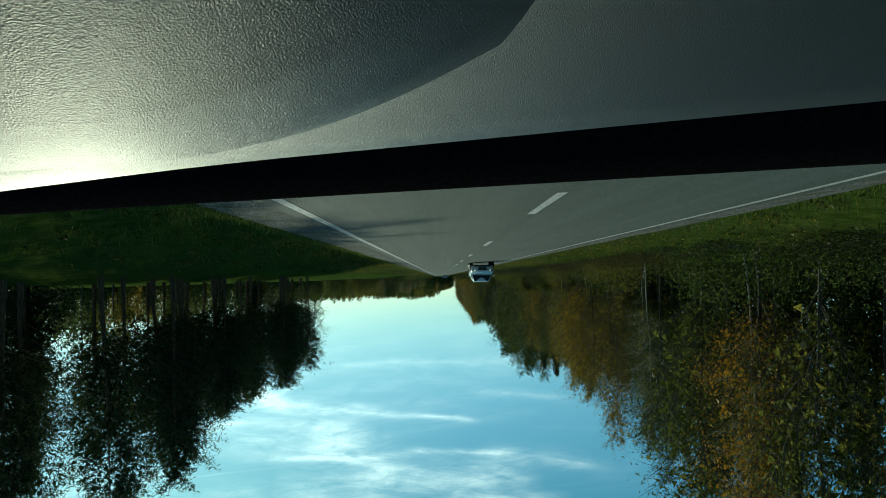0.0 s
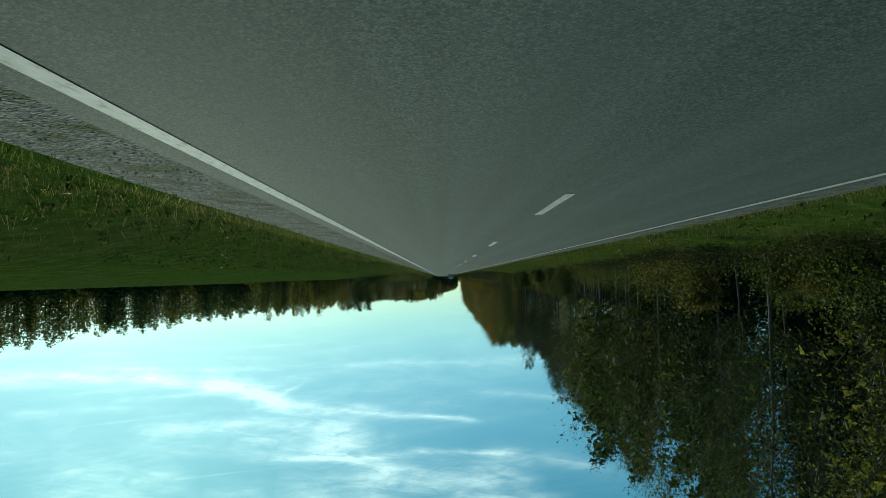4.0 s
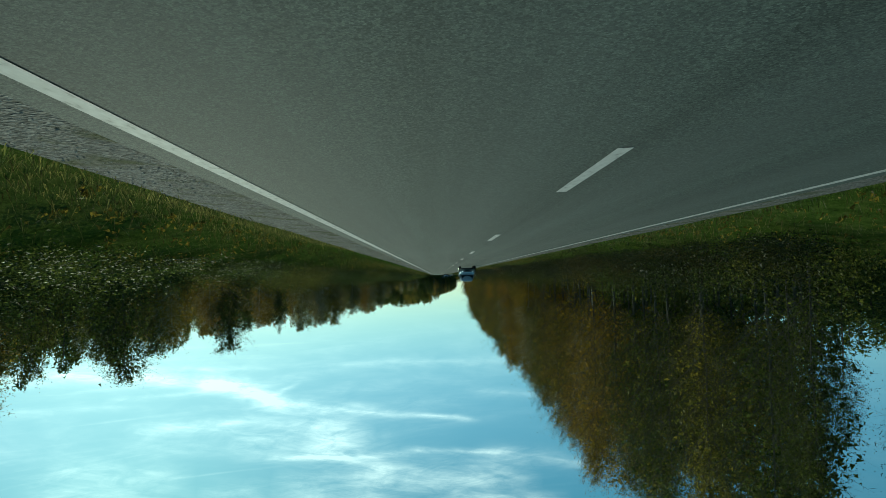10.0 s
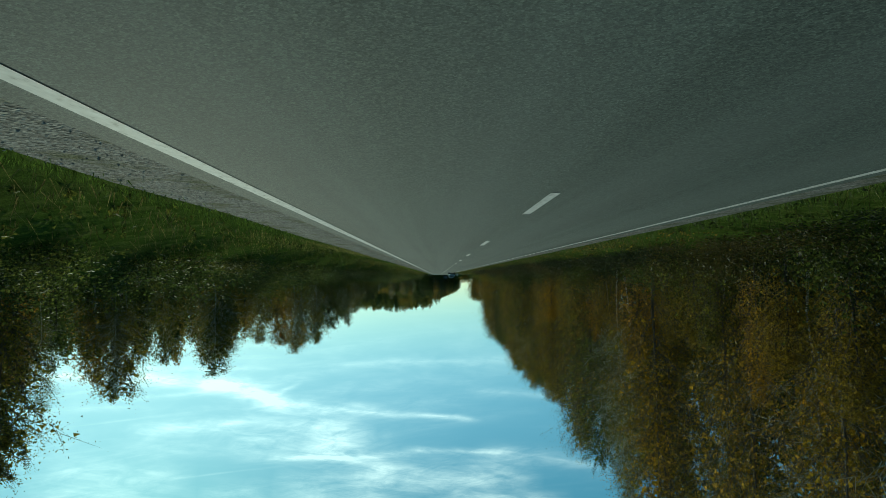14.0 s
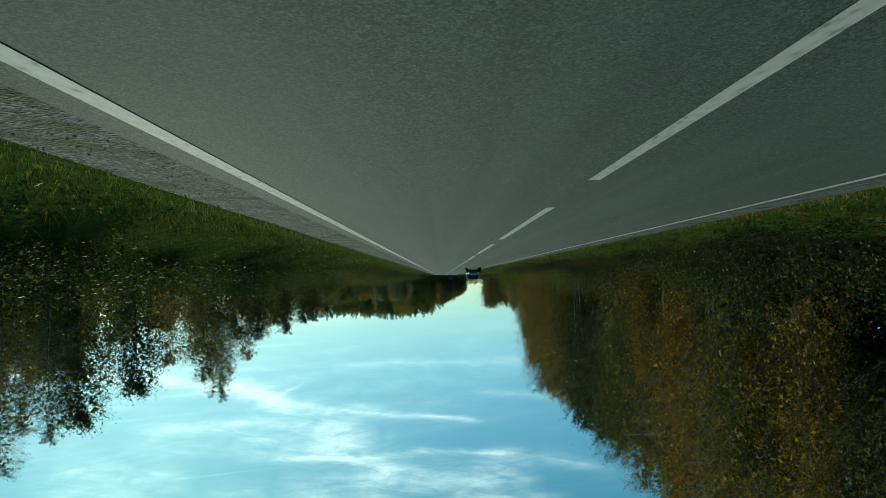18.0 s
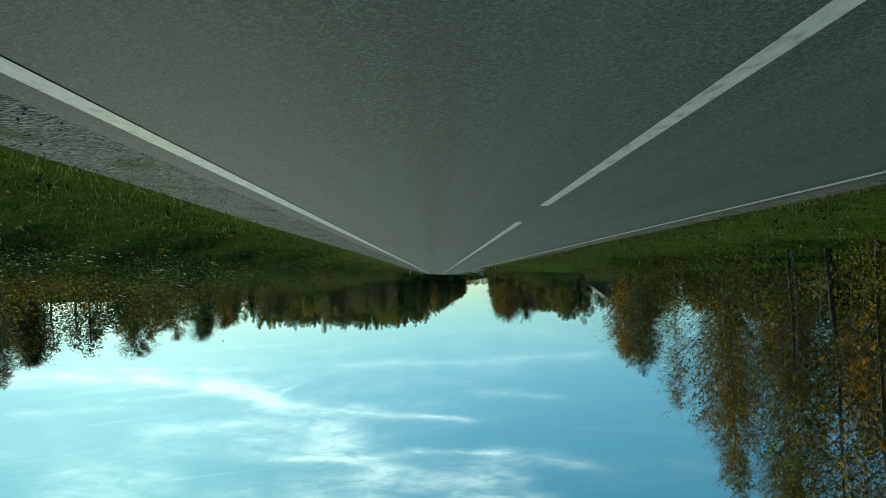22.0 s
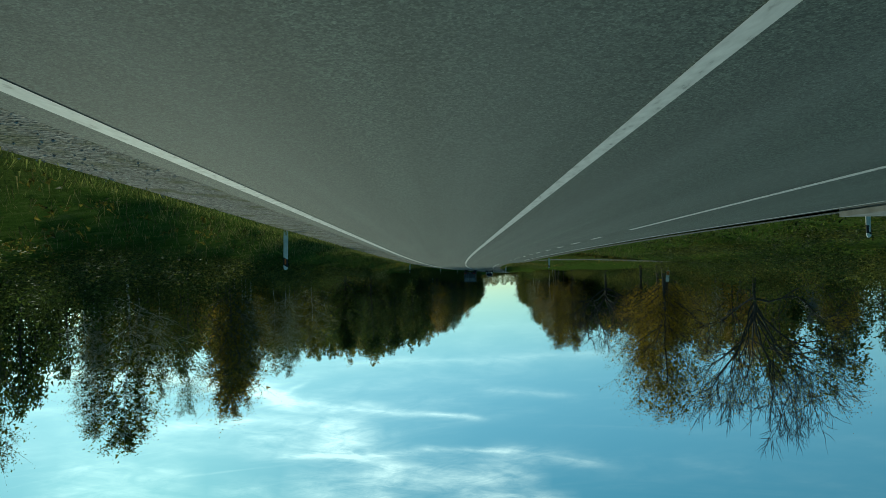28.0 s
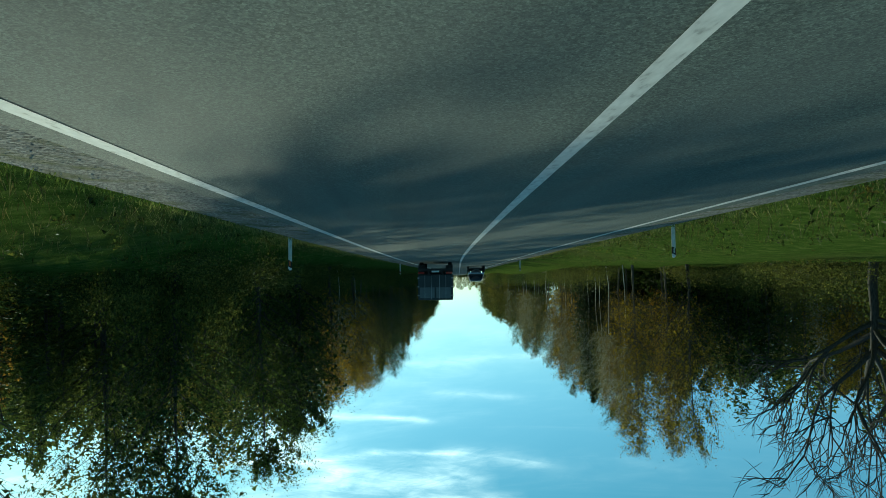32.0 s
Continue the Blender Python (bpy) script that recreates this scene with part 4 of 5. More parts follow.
def pebbles(seed, n):
    r = np.random.default_rng(seed)
    v, f = [], []
    for i in range(n):
        d = r.uniform(4.0, 5.15)
        c = np.array([d, r.uniform(-10, 10), -0.085 - 0.075 * (d - 3.9) + 0.004])
        q = r.uniform(0.006, 0.017)
        k = len(v)
        a = r.uniform(0, 6.28)
        for j in range(4):
            v.append(c + [q * r.uniform(0.8, 1.3) * math.cos(a + j * 1.57), q * r.uniform(0.8, 1.3) * math.sin(a + j * 1.57), 0])
        v.append(c + [0, 0, q * 0.8])
        f += [(k + j, k + (j + 1) % 4, k + 4) for j in range(4)]
    return v, f


ms_ = Mat("pebble_stone")
ms_.set(ms_.ramp(ms_.n.new("ShaderNodeNewGeometry").outputs["Random Per Island"], ((0.0, (0.13, 0.127, 0.115)), (0.6, (0.22, 0.215, 0.2)), (1.0, (0.36, 0.35, 0.33)))), 0.9)
P1 = strip_stuff("pebbles", "loose grey pebbles on the gravel shoulder", "gravel", pebbles(4, 420), ms_.m)
set_down(P1, [verge(10 + 20 * i, 1) for i in range(44)])

# ============ trees, stretch by stretch ============
N = [0]


def row(kinds, s0, s1, step, d0, d1, h0, h1, group, fat=1.0):
    s = s0
    while s < s1:
        N[0] += 1
        rr = random.Random(N[0] * 7 + 1)
        plant(rr.choice(kinds), s + rr.uniform(-0.35, 0.35) * step, rr.uniform(d0, d1), rr.uniform(h0, h1), N[0], group, fat * rr.uniform(0.85, 1.15))
        s += step


A, B = ["alder0", "alder1", "alder2"], ["birch0", "birch1", "birch2"]
K = ["back0", "back1"]
LEFT, RIGHT = "trees along the left verge", "trees along the right verge"
# left, first wood
row(A + B + ["pole0", "young1"], -20, 75, 3.8, -18.5, -15.5, 15.5, 18, LEFT)
row(A + B + ["young1"], 75, 138, 4.0, -18.5, -15.5, 12.5, 14.5, LEFT, 1.15)
row(["alder1", "alder1", "back1", "spruce0"], 138, 192, 3.8, -19, -15.5, 19, 22, LEFT)
row(K + ["pine0", "spruce0"], -20, 138, 4.2, -27, -22, 15, 18.5, LEFT)
row(K + ["pine0", "spruce0"], 138, 190, 6.0, -27, -22, 19, 23, LEFT)
for s, d, h in ((38, -15.5, 14), (80, -15.5, 14.5), (90, -16, 14.5), (122, -15, 8), (84, -15.2, 12), (88, -15.8, 10)):
    plant("gold0", s, d, h, int(s), LEFT, 0.95)
# left, stand of thin trunks
row(["alder1", "pole1"], 187, 216, 3.6, -20, -16.5, 18, 21, LEFT)
row(["pole0", "pole1"], 190, 266, 1.25, -38, -17, 17, 22, LEFT)
row(K, 190, 236, 3.6, -37, -28, 15, 19, LEFT)
row(K, 236, 254, 3.6, -43, -36, 14, 17, LEFT)
row(["pole0", "pole1", "birch1"], 196, 256, 4.0, -24, -17, 17, 21, LEFT)
row(["pole1", "pine2", "pole0"], 190, 245, 4.5, -33, -24, 17, 20, LEFT)
for s, d, h, k in ((262, -20, 17, "pole0"), (259, -23, 18, "pine0"), (252, -20, 17, "pine0"), (289.6, -21.6, 21, "birch0"), (287.4, -22.9, 21.5, "birch2"), (283, -27.5, 21, "pine0"), (289, -29, 20, "pine2"),
                   (275, -18.3, 23, "pine2"), (367, -55, 26, "pine2"), (333, -42, 25.5, "pine2"), (268, -25, 19, "birch1"), (384, -47, 13, "gold0")):
    plant(k, s, d, h, int(s), LEFT)
for s, d, h in ((247, -15, 2.6), (255, -14.5, 3.4), (262, -15, 2.8)):
    plant("gold1", s, d, h, int(s), LEFT)
# left, tall wood
row(["pole0", "pole1", "birch1"], 282, 292, 3.4, -22, -17, 16, 19, LEFT)
row(["alder2", "alder0", "alder1"], 292.2, 305, 3.4, -18.5, -15.4, 10.5, 12.6, LEFT)
row(["alder2", "alder0"], 306, 321, 3.6, -18.5, -15.2, 16, 18.5, LEFT)
row(["alder1", "alder0", "alder2"], 322, 345, 3.6, -18, -15.2, 21.3, 23.2, LEFT)
row(["alder0", "alder2", "ochre0", "birch0"], 345, 372, 3.8, -17.5, -14.5, 22.6, 24.6, LEFT)
row(["ochre0", "alder2", "ochre0", "birch0", "birch2"], 373, 430, 4.0, -18, -14.5, 20.8, 23, LEFT)
row(A + B, 430, 470, 4.0, -18, -14.5, 20.3, 22.8, LEFT)
row(K + ["back1", "pole0"], 333, 480, 5.0, -26, -21, 21, 25, LEFT)
row(["pole2", "ochre1", "alder2", "ochre0"], 472, 532, 3.4, -16.5, -14.2, 17.5, 20.5, LEFT)
row(["pole2"], 925, 985, 5.0, -19, -15.5, 16, 19, LEFT)
row(B + ["alder0", "ochre1", "alder2", "ochre0"], 470, 548, 4.0, -17.5, -14.5, 18.5, 21.5, LEFT)
row(["pine0", "alder1", "pine2", "spruce0"], 549, 577, 3.2, -18.5, -15, 18.5, 21, LEFT)
row(["birch0", "birch1", "alder0", "ochre0", "ochre1", "ochre0"], 578, 602, 3.3, -17.5, -14.5, 19, 21.5, LEFT)
row(K + B + ["pine0", "spruce1"], 480, 555, 5.5, -26, -20, 18, 22, LEFT)
row(K, 555, 603, 3.6, -27, -20.5, 20, 23.5, LEFT)
row(K + B, 604, 642, 3.4, -24, -20, 10, 13, LEFT)
row(K, 600, 650, 3.6, -31, -25.5, 8.5, 11.5, LEFT)
row(["ochre0", "birch0", "ochre1", "alder2"], 602, 618, 3.0, -17.5, -14.5, 16, 18.5, LEFT)
row(["ochre0", "ochre1", "birch2"], 618, 629, 3.0, -17.5, -14.5, 13.5, 15.2, LEFT)
row(["birch0", "gold0", "ochre1"], 629, 640, 3.4, -17.5, -14.5, 9.5, 11.5, LEFT, 1.15)
row(["young0", "young2", "ochre1", "gold1"], 640, 653, 2.2, -17.5, -14.5, 7.8, 9.3, LEFT)
# left, house and garden
plant("half0", 798, -22.8, 16.6, 1, LEFT, 0.78)
plant("gold0", 814, -20.0, 15.0, 2, LEFT, 1.2)
plant("gold0", 820, -21.0, 13.8, 12, LEFT, 1.2)
plant("gold0", 826, -20.5, 12.0, 17, LEFT, 1.15)
plant("gold1", 815, -20.5, 9, 3, LEFT)
plant("gold1", 832, -25, 8, 4, LEFT, 1.3)
plant("gold0", 842, -27.5, 8.6, 8, LEFT, 1.35)
plant("spruce0", 872, -30, 18.5, 3, LEFT, 0.85)
plant("pine0", 861, -29, 16.2, 4, LEFT, 0.6)
plant("spruce1", 812, -43, 11, 9, LEFT)
plant("bare0", 893, -27, 18.3, 5, LEFT, 0.85)
plant("gold0", 914, -21.5, 17, 6, LEFT, 0.75)
for s, d, h, k in ((789, -60, 15.5, "half0"), (775, -68, 11, "gold1"), (805, -62, 12, "gold1"), (850, -95, 15, "bare1"), (800, -98, 16, "bare1"), (830, -100, 14, "gold0"), (870, -78, 16, "bare1"),
                   (782, -40, 5, "shrub0"), (790, -36, 4, "shrub1"), (808, -34, 4.5, "shrub0"), (800, -70, 10, "spruce1"), (838, -60, 12, "spruce0")):
    plant(k, s, d, h, int(s), LEFT)
row(["gold0", "birch0", "birch1", "alder2", "gold1"], 838, 960, 6, -40, -33, 10, 12.5, LEFT)
row(["ochre0", "birch1", "ochre1", "alder2", "spruce0", "ochre0"], 922, 965, 4.2, -24, -17, 18.5, 21, LEFT)
row(["ochre0", "birch1", "ochre1", "alder2", "spruce0", "alder0"], 965, 1000, 4.6, -25, -17, 17, 20, LEFT)
row(B + A, 1000, 1085, 5, -22, -15, 17, 21, LEFT)
row(A + ["gold0"], 885, 925, 5, -38, -33, 10, 12.5, LEFT)
for s, d, h in ((580, -15.6, 17), (584.5, -15.2, 18.5), (588, -15.8, 17.5)):
    plant("ochre1", s, d, h, int(s), LEFT)
# right, pines on the bank
row(["pine0", "pine1"], -30, 26, 3.2, 19, 24, 15.5, 17.5, RIGHT)
row(["pine0", "pine1"], 27, 58, 3.6, 19.5, 24, 13.6, 14.8, RIGHT)
row(K + ["pine0"], -20, 96, 5.0, 30, 38, 11, 14, RIGHT)
row(["pine0", "pine1"], 58, 112, 3.2, 18.5, 24, 11.5, 13.5, RIGHT, 1.15)
row(["pine0", "pine1", "spruce1"], -30, 106, 5.5, 26, 32, 13, 16, RIGHT)
# right, young birches and mixed edge
Y = ["young0", "young1", "young2", "young3"]
row(Y, 268, 300, 3.8, 19.5, 25, 6.3, 8.8, RIGHT)
row(Y, 300, 350, 3.8, 21, 29, 5.2, 7.0, RIGHT, 1.2)
row(Y + ["birch1"], 350, 376, 3.8, 21, 29, 5, 6.6, RIGHT, 1.1)
row(Y + B, 376, 398, 3.8, 21, 27, 8, 9.6, RIGHT, 1.1)
row(Y + ["birch0"], 398, 470, 3.8, 21, 28, 7.0, 9.0, RIGHT, 1.1)
row(Y + B, 470, 500, 3.8, 20.5, 26, 9.5, 12, RIGHT)
row(Y + B, 500, 550, 3.8, 20, 27, 6.8, 9, RIGHT, 1.2)
row(Y + ["pine1"], 550, 590, 3.8, 21, 28, 5.4, 7, RIGHT, 1.2)
row(Y + ["pine1"], 590, 690, 3.8, 27, 36, 5, 6.8, RIGHT, 1.2)
row(["pine1", "birch1"], 530, 700, 33, 26, 32, 6.3, 7.6, RIGHT, 1.3)
row(Y + ["spruce1"], 690, 738, 3.8, 27, 34, 4.6, 6.2, RIGHT, 1.25)
row(Y, 738, 755, 3.8, 22, 28, 6, 8, RIGHT, 1.15)
row(Y + B, 750, 782, 3.8, 19.5, 26, 8, 10, RIGHT, 1.1)
row(Y + B + ["alder1"], 782, 832, 2.8, 18, 25, 9, 11.2, RIGHT, 1.1)
for s, d, h, k in ((550, 24, 12.6, "birch1"), (554, 25.2, 12, "birch0"), (546, 23.5, 11.4, "birch2"), (559, 26, 11, "birch1"), (563, 25, 9.5, "young2"), (731, 25, 11.5, "birch1")):
    plant(k, s, d, h, int(s), RIGHT)
# right, at the bend
for s, d, h, k in ((845, 19.5, 7, "young1"), (850, 30, 9.5, "oak1"), (858, 29, 10.5, "alder1"), (866, 30, 10.5, "alder2"), (876, 27, 11, "oak1"), (868, 18.5, 13.7, "oak0"), (861, 26, 8.6, "young1"), (866, 27, 9, "young3"), (857, 27.5, 8.4, "young3"), (836, 16.5, 10.2, "oak1"), (888, 17, 15.2, "oak0"), (898, 15, 15, "oak0"), (907, 14, 14, "oak1"),
                   (914, 12.5, 12.5, "gold0"), (921, 13, 14, "birch2"), (929, 12.5, 13, "gold0"), (937, 13.5, 14, "birch0"), (860, 36, 11, "oak1"), (872, 35, 12, "oak1"), (893, 24, 17, "oak0")):
    plant(k, s, d, h, int(s), RIGHT)
row(A + ["ochre0", "spruce0"], 942, 1085, 5.0, 12.5, 18, 16, 21, RIGHT)
row(K + ["spruce0"], 58, 80, 4.5, -25, -21.5, 18, 20, LEFT)
row(K, 938, 1000, 5.5, -27, -23, 14, 17.5, LEFT)
row(K, 311, 340, 3.4, -23, -20, 15, 18, LEFT)
row(K, 1085, 1250, 7.0, 12.5, 16, 15, 18, RIGHT, 1.2)
row(K, 1088, 1250, 7.0, -17, -13, 15, 18, LEFT, 1.2)
row(["ochre1", "young1", "ochre0", "alder2"], 486, 548, 5.2, -15.0, -13.4, 8.5, 13.5, LEFT)
row(["ochre1", "gold1", "young1", "ochre0"], 394, 484, 4.6, -14.8, -13.2, 5, 9, LEFT)
row(["pole0", "pole1", "pole1"], 276, 300, 1.6, -27, -17, 16, 20, LEFT)
row(["pole0", "pole1"], 204, 250, 4.0, -26, -16.5, 18, 22, LEFT)
for i in range(26):
    rr = random.Random(900 + i)
    plant(rr.choice(["shrub0", "shrub1"]), rr.uniform(60, 180) if i < 12 else rr.uniform(190, 290), rr.uniform(-15, -12.5), rr.uniform(1.6, 3.6), 700 + i, LEFT)


# ============ vehicles on the road ============
def loft(rings, closed_ends=True):
    bm = bmesh.new()
    vs = [[bm.verts.new(p) for p in r] for r in rings]
    n = len(vs[0])
    for a, b in zip(vs, vs[1:]):
        for i in range(n):
            bm.faces.new((a[i], a[(i + 1) % n], b[(i + 1) % n], b[i]))
    if closed_ends:
        bm.faces.new(vs[0][::-1])
        bm.faces.new(vs[-1])
    bmesh.ops.recalc_face_normals(bm, faces=bm.faces)
    return bm


def wheel(parent, x, y, r, w, rim_mat):
    """Tyre with a spoked rim."""
    bm = bmesh.new()
    prof = ((r * 0.74, -w / 2), (r * 0.93, -w / 2), (r, -w * 0.32), (r, w * 0.32), (r * 0.93, w / 2), (r * 0.74, w / 2))
    rings = []
    for i in range(20):
        a = 2 * math.pi * i / 20
        rings.append([bm.verts.new((x + b, y + q * math.cos(a), r + q * math.sin(a))) for q, b in prof])
    for i in range(20):
        a, b = rings[i], rings[(i + 1) % 20]
        for j in range(5):
            bm.faces.new((a[j], a[j + 1], b[j + 1], b[j]))
    bmesh.ops.recalc_face_normals(bm, faces=bm.faces)
    ty = part("tyre", bm, RUBBER, parent, smooth=True)
    side = 1 if x > 0 else -1
    xo = x + side * (w / 2 - 0.015)
    bm = bmesh.new()
    rod(bm, (xo - side * 0.02, y, r), (xo, y, r), r * 0.17, sides=12)
    for i in range(7):
        for off in (-0.12, 0.12):
            a = 2 * math.pi * i / 7
            rod(bm, (xo, y + r * 0.12 * math.cos(a), r + r * 0.12 * math.sin(a)), (xo - side * 0.012, y + r * 0.75 * math.cos(a + off), r + r * 0.75 * math.sin(a + off)), 0.025, 0.021, 5)
    for i in range(24):
        a0, a1 = 2 * math.pi * i / 24, 2 * math.pi * (i + 1) / 24
        rod(bm, (xo - side * 0.008, y + r * 0.755 * math.cos(a0), r + r * 0.755 * math.sin(a0)), (xo - side * 0.008, y + r * 0.755 * math.cos(a1), r + r * 0.755 * math.sin(a1)), 0.013, sides=5)
    part("rim", bm, rim_mat, ty, smooth=True)
    bm = bmesh.new()
    rod(bm, (xo - side * 0.09, y, r), (xo - side * 0.07, y, r), r * 0.72, sides=20)
    part("brake_disc", bm, BLACK, ty)


def spline(rows, n):
    """Rows of numbers drawn out to n rows along a smooth curve through them."""
    q = np.array(rows, float)
    t = np.linspace(0, len(q) - 1.0001, n)
    i = t.astype(int)
    f = (t - i)[:, None]
    p0, p1, p2, p3 = q[np.maximum(i - 1, 0)], q[i], q[np.minimum(i + 1, len(q) - 1)], q[np.minimum(i + 2, len(q) - 1)]
    return 0.5 * (2 * p1 + (p2 - p0) * f + (2 * p0 - 5 * p1 + 4 * p2 - p3) * f * f + (3 * p1 - p0 - 3 * p2 + p3) * f ** 3)


def quad(pts):
    bm = bmesh.new()
    bm.faces.new([bm.verts.new(p) for p in pts])
    return bm


def slab(pts, thick):
    """A pane with thickness, pushed out along its normal."""
    bm = quad(pts)
    bm.normal_update()
    n = bm.faces[:][0].normal.copy() if hasattr(bm.faces, "ensure_lookup_table") and not bm.faces.ensure_lookup_table() else Vector((0, 0, 1))
    g = bmesh.ops.extrude_face_region(bm, geom=bm.faces[:])
    for q in g["geom"]:
        if isinstance(q, bmesh.types.BMVert):
            q.co += n * thick
    bmesh.ops.recalc_face_normals(bm, faces=bm.faces)
    return bm


def make_car(name, paint, label, s, d, L=4.35, W=1.8, H=1.47, hatch=True, lamps=True):
    """A passenger car that faces back along the road, nose at s."""
    root = new(name)
    k, w = L / 4.35, W / 1.8
    low = ((0.00, 0.66, 0.34, 0.58), (0.10, 0.78, 0.24, 0.68), (0.45, 0.86, 0.20, 0.78), (1.05, 0.89, 0.19, 0.90), (2.3, 0.90, 0.19, 0.94), (3.6, 0.89, 0.20, 0.97), (4.15, 0.84, 0.28, 0.97), (4.35, 0.74, 0.40, 0.84))
    half = ((0.0, 0.0), (0.80, 0.0), (0.93, 0.07), (0.985, 0.24), (1.0, 0.46), (0.99, 0.66), (0.965, 0.82), (0.92, 0.93), (0.80, 0.99), (0.45, 1.02), (0.0, 1.03))
    rings = []
    for y, x, z0, z1 in spline(low, 40):
        ring = [(fx * x * w, y * k, z0 + fz * (z1 - z0)) for fx, fz in half]
        rings.append(ring + [(-p[0], p[1], p[2]) for p in ring[-2:0:-1]])
    body = part("body", loft(rings), paint, root, smooth=True)
    zt = H
    end = 4.12 if hatch else 3.85
    cab = ((1.02, 0.78, 0.90, 0.70, 0.905), (1.70, 0.80, 0.92, 0.592, zt - 0.085), (1.80, 0.80, 0.92, 0.585, zt - 0.036), (2.0, 0.805, 0.925, 0.595, zt - 0.012), (2.4, 0.81, 0.93, 0.60, zt), (2.8, 0.81, 0.935, 0.598, zt), (3.2, 0.81, 0.94, 0.59, zt - 0.015), (3.65 if hatch else 3.2, 0.80, 0.95, 0.56, zt - 0.08), (end, 0.76, 0.95, 0.66, 0.97))
    rings = []
    for y, x0, z0, x1, z1 in cab:
        y *= k
        lift = z1 > 1
        ring = [(x0 * w, y, z0 - 0.03), (x1 * w, y, z1 - 0.045 * lift), (x1 * 0.965 * w, y, z1 - 0.014 * lift), (x1 * 0.86 * w, y, z1 + 0.006 * lift), (x1 * 0.45 * w, y, z1 + 0.014), (0, y, z1 + 0.017)]
        rings.append(ring + [(-p[0], p[1], p[2]) for p in ring[-2::-1]])
    part("cabin", loft(rings), paint, root, smooth=True)
    e = 0.012
    rake = (zt - 0.945) / 0.76
    za, zb = 0.905 + 0.07 * rake + e, 0.905 + 0.70 * rake + e
    part("windscreen", slab([(-0.67 * w, 1.09 * k, za), (0.67 * w, 1.09 * k, za), (0.545 * w, 1.72 * k, zb), (-0.545 * w, 1.72 * k, zb)], 0.008), WINDSCREEN, root, "dark windscreen")
    for sgn in (-1, 1):
        for y0, y1, y2, y3 in ((1.45, 2.35, 2.35, 1.86), (2.43, 3.14, 3.02, 2.43), (3.20, 3.74, 3.40, 3.08)):
            pts = [(sgn * (0.806 * w + e), y0 * k, 0.965), (sgn * (0.812 * w + e), y1 * k, 0.975), (sgn * (0.612 * w + e), y2 * k, zt - 0.07), (sgn * (0.60 * w + e), y3 * k, zt - 0.07)]
            sw = part("side_window", slab(pts if sgn > 0 else pts[::-1], 0.006), GLASS, root)
            bm = bmesh.new()
            for p, q in zip(pts, pts[1:] + pts[:1]):
                rod(bm, (p[0] + sgn * 0.006, p[1], p[2]), (q[0] + sgn * 0.006, q[1], q[2]), 0.014, sides=6)
            part("window_trim", bm, ALLOY, sw, "bright metal window trim", True)
        bm = bmesh.new()
        rail = [(sgn * 0.56 * w, 1.95 * k, zt - 0.005), (sgn * 0.57 * w, 2.1 * k, zt + 0.045), (sgn * 0.565 * w, 3.1 * k, zt + 0.035), (sgn * 0.55 * w, 3.35 * k, zt - 0.04)]
        for p, q in zip(rail, rail[1:]):
            rod(bm, p, q, 0.014, sides=6)
        part("roof_rail", bm, ALLOY, root, "bright metal roof rail", True)
        bm = bmesh.new()
        box(bm, min(sgn * 0.86, sgn * 1.02) * w, max(sgn * 0.86, sgn * 1.02) * w, 1.42 * k, 1.52 * k, 0.94, 1.07, 0.025)
        part("mirror", bm, paint, root)
        bm = bmesh.new()
        box(bm, min(sgn * 0.885, sgn * 0.912) * w, max(sgn * 0.885, sgn * 0.912) * w, 1.28 * k, 3.02 * k, 0.43, 0.455, 0.006)
        part("side_moulding", bm, ALLOY, root, "bright strip along the doors")
        for y in (2.16, 3.02):
            bm = bmesh.new()
            box(bm, min(sgn * 0.84, sgn * 0.905) * w, max(sgn * 0.84, sgn * 0.905) * w, y * k, (y + 0.17) * k, 0.80, 0.828, 0.008)
            part("door_handle", bm, paint, root)
        bm = bmesh.new()
        box(bm, min(sgn * 0.40, sgn * 0.75) * w, max(sgn * 0.40, sgn * 0.75) * w, 0.014, 0.16, 0.55, 0.68, 0.03)
        hl = part("headlight", bm, GLASS, root, "clear headlight")
        if lamps:
            bm = bmesh.new()
            rod(bm, (sgn * 0.56 * w, 0.004, 0.615), (sgn * 0.56 * w, 0.03, 0.615), 0.030, sides=12)
            part("bulb", bm, GLOW, hl)
            bm = bmesh.new()
            rod(bm, (sgn * 0.56 * w, 0.006, 0.615), (sgn * 0.56 * w, 0.05, 0.615), 0.048, 0.03, sides=14)
            part("reflector", bm, ALLOY, hl, "bright metal reflector")
        bm = bmesh.new()
        box(bm, min(sgn * 0.62, sgn * 0.78) * w, max(sgn * 0.62, sgn * 0.78) * w, 4.27 * k, 4.37 * k, 0.72, 0.86, 0.02)
        part("tail_light", bm, RED, root)
        for y in (0.82, 3.45):
            wheel(root, sgn * (W / 2 - 0.085), y * k, 0.315, 0.2, ALLOY)
            # black disc flush with the body stands in for the arch's shaded hollow
            bm = bmesh.new()
            rod(bm, (sgn * (W / 2 - 0.22), y * k, 0.325), (sgn * (W / 2 + 0.002), y * k, 0.325), 0.365, 0.36, 28)
            part("arch_shade_disc", bm, BLACK, root)
    bm = bmesh.new()
    box(bm, -0.36 * w, 0.36 * w, -0.008, 0.05, 0.40, 0.62, 0.012)
    gr = part("grille", bm, BLACK, root)
    for i in range(3):
        bm = bmesh.new()
        box(bm, -0.33 * w, 0.33 * w, -0.014, -0.008, 0.475 + 0.035 * i, 0.482 + 0.035 * i)
        part("grille_bar", bm, BLACK, gr)
    bm = bmesh.new()
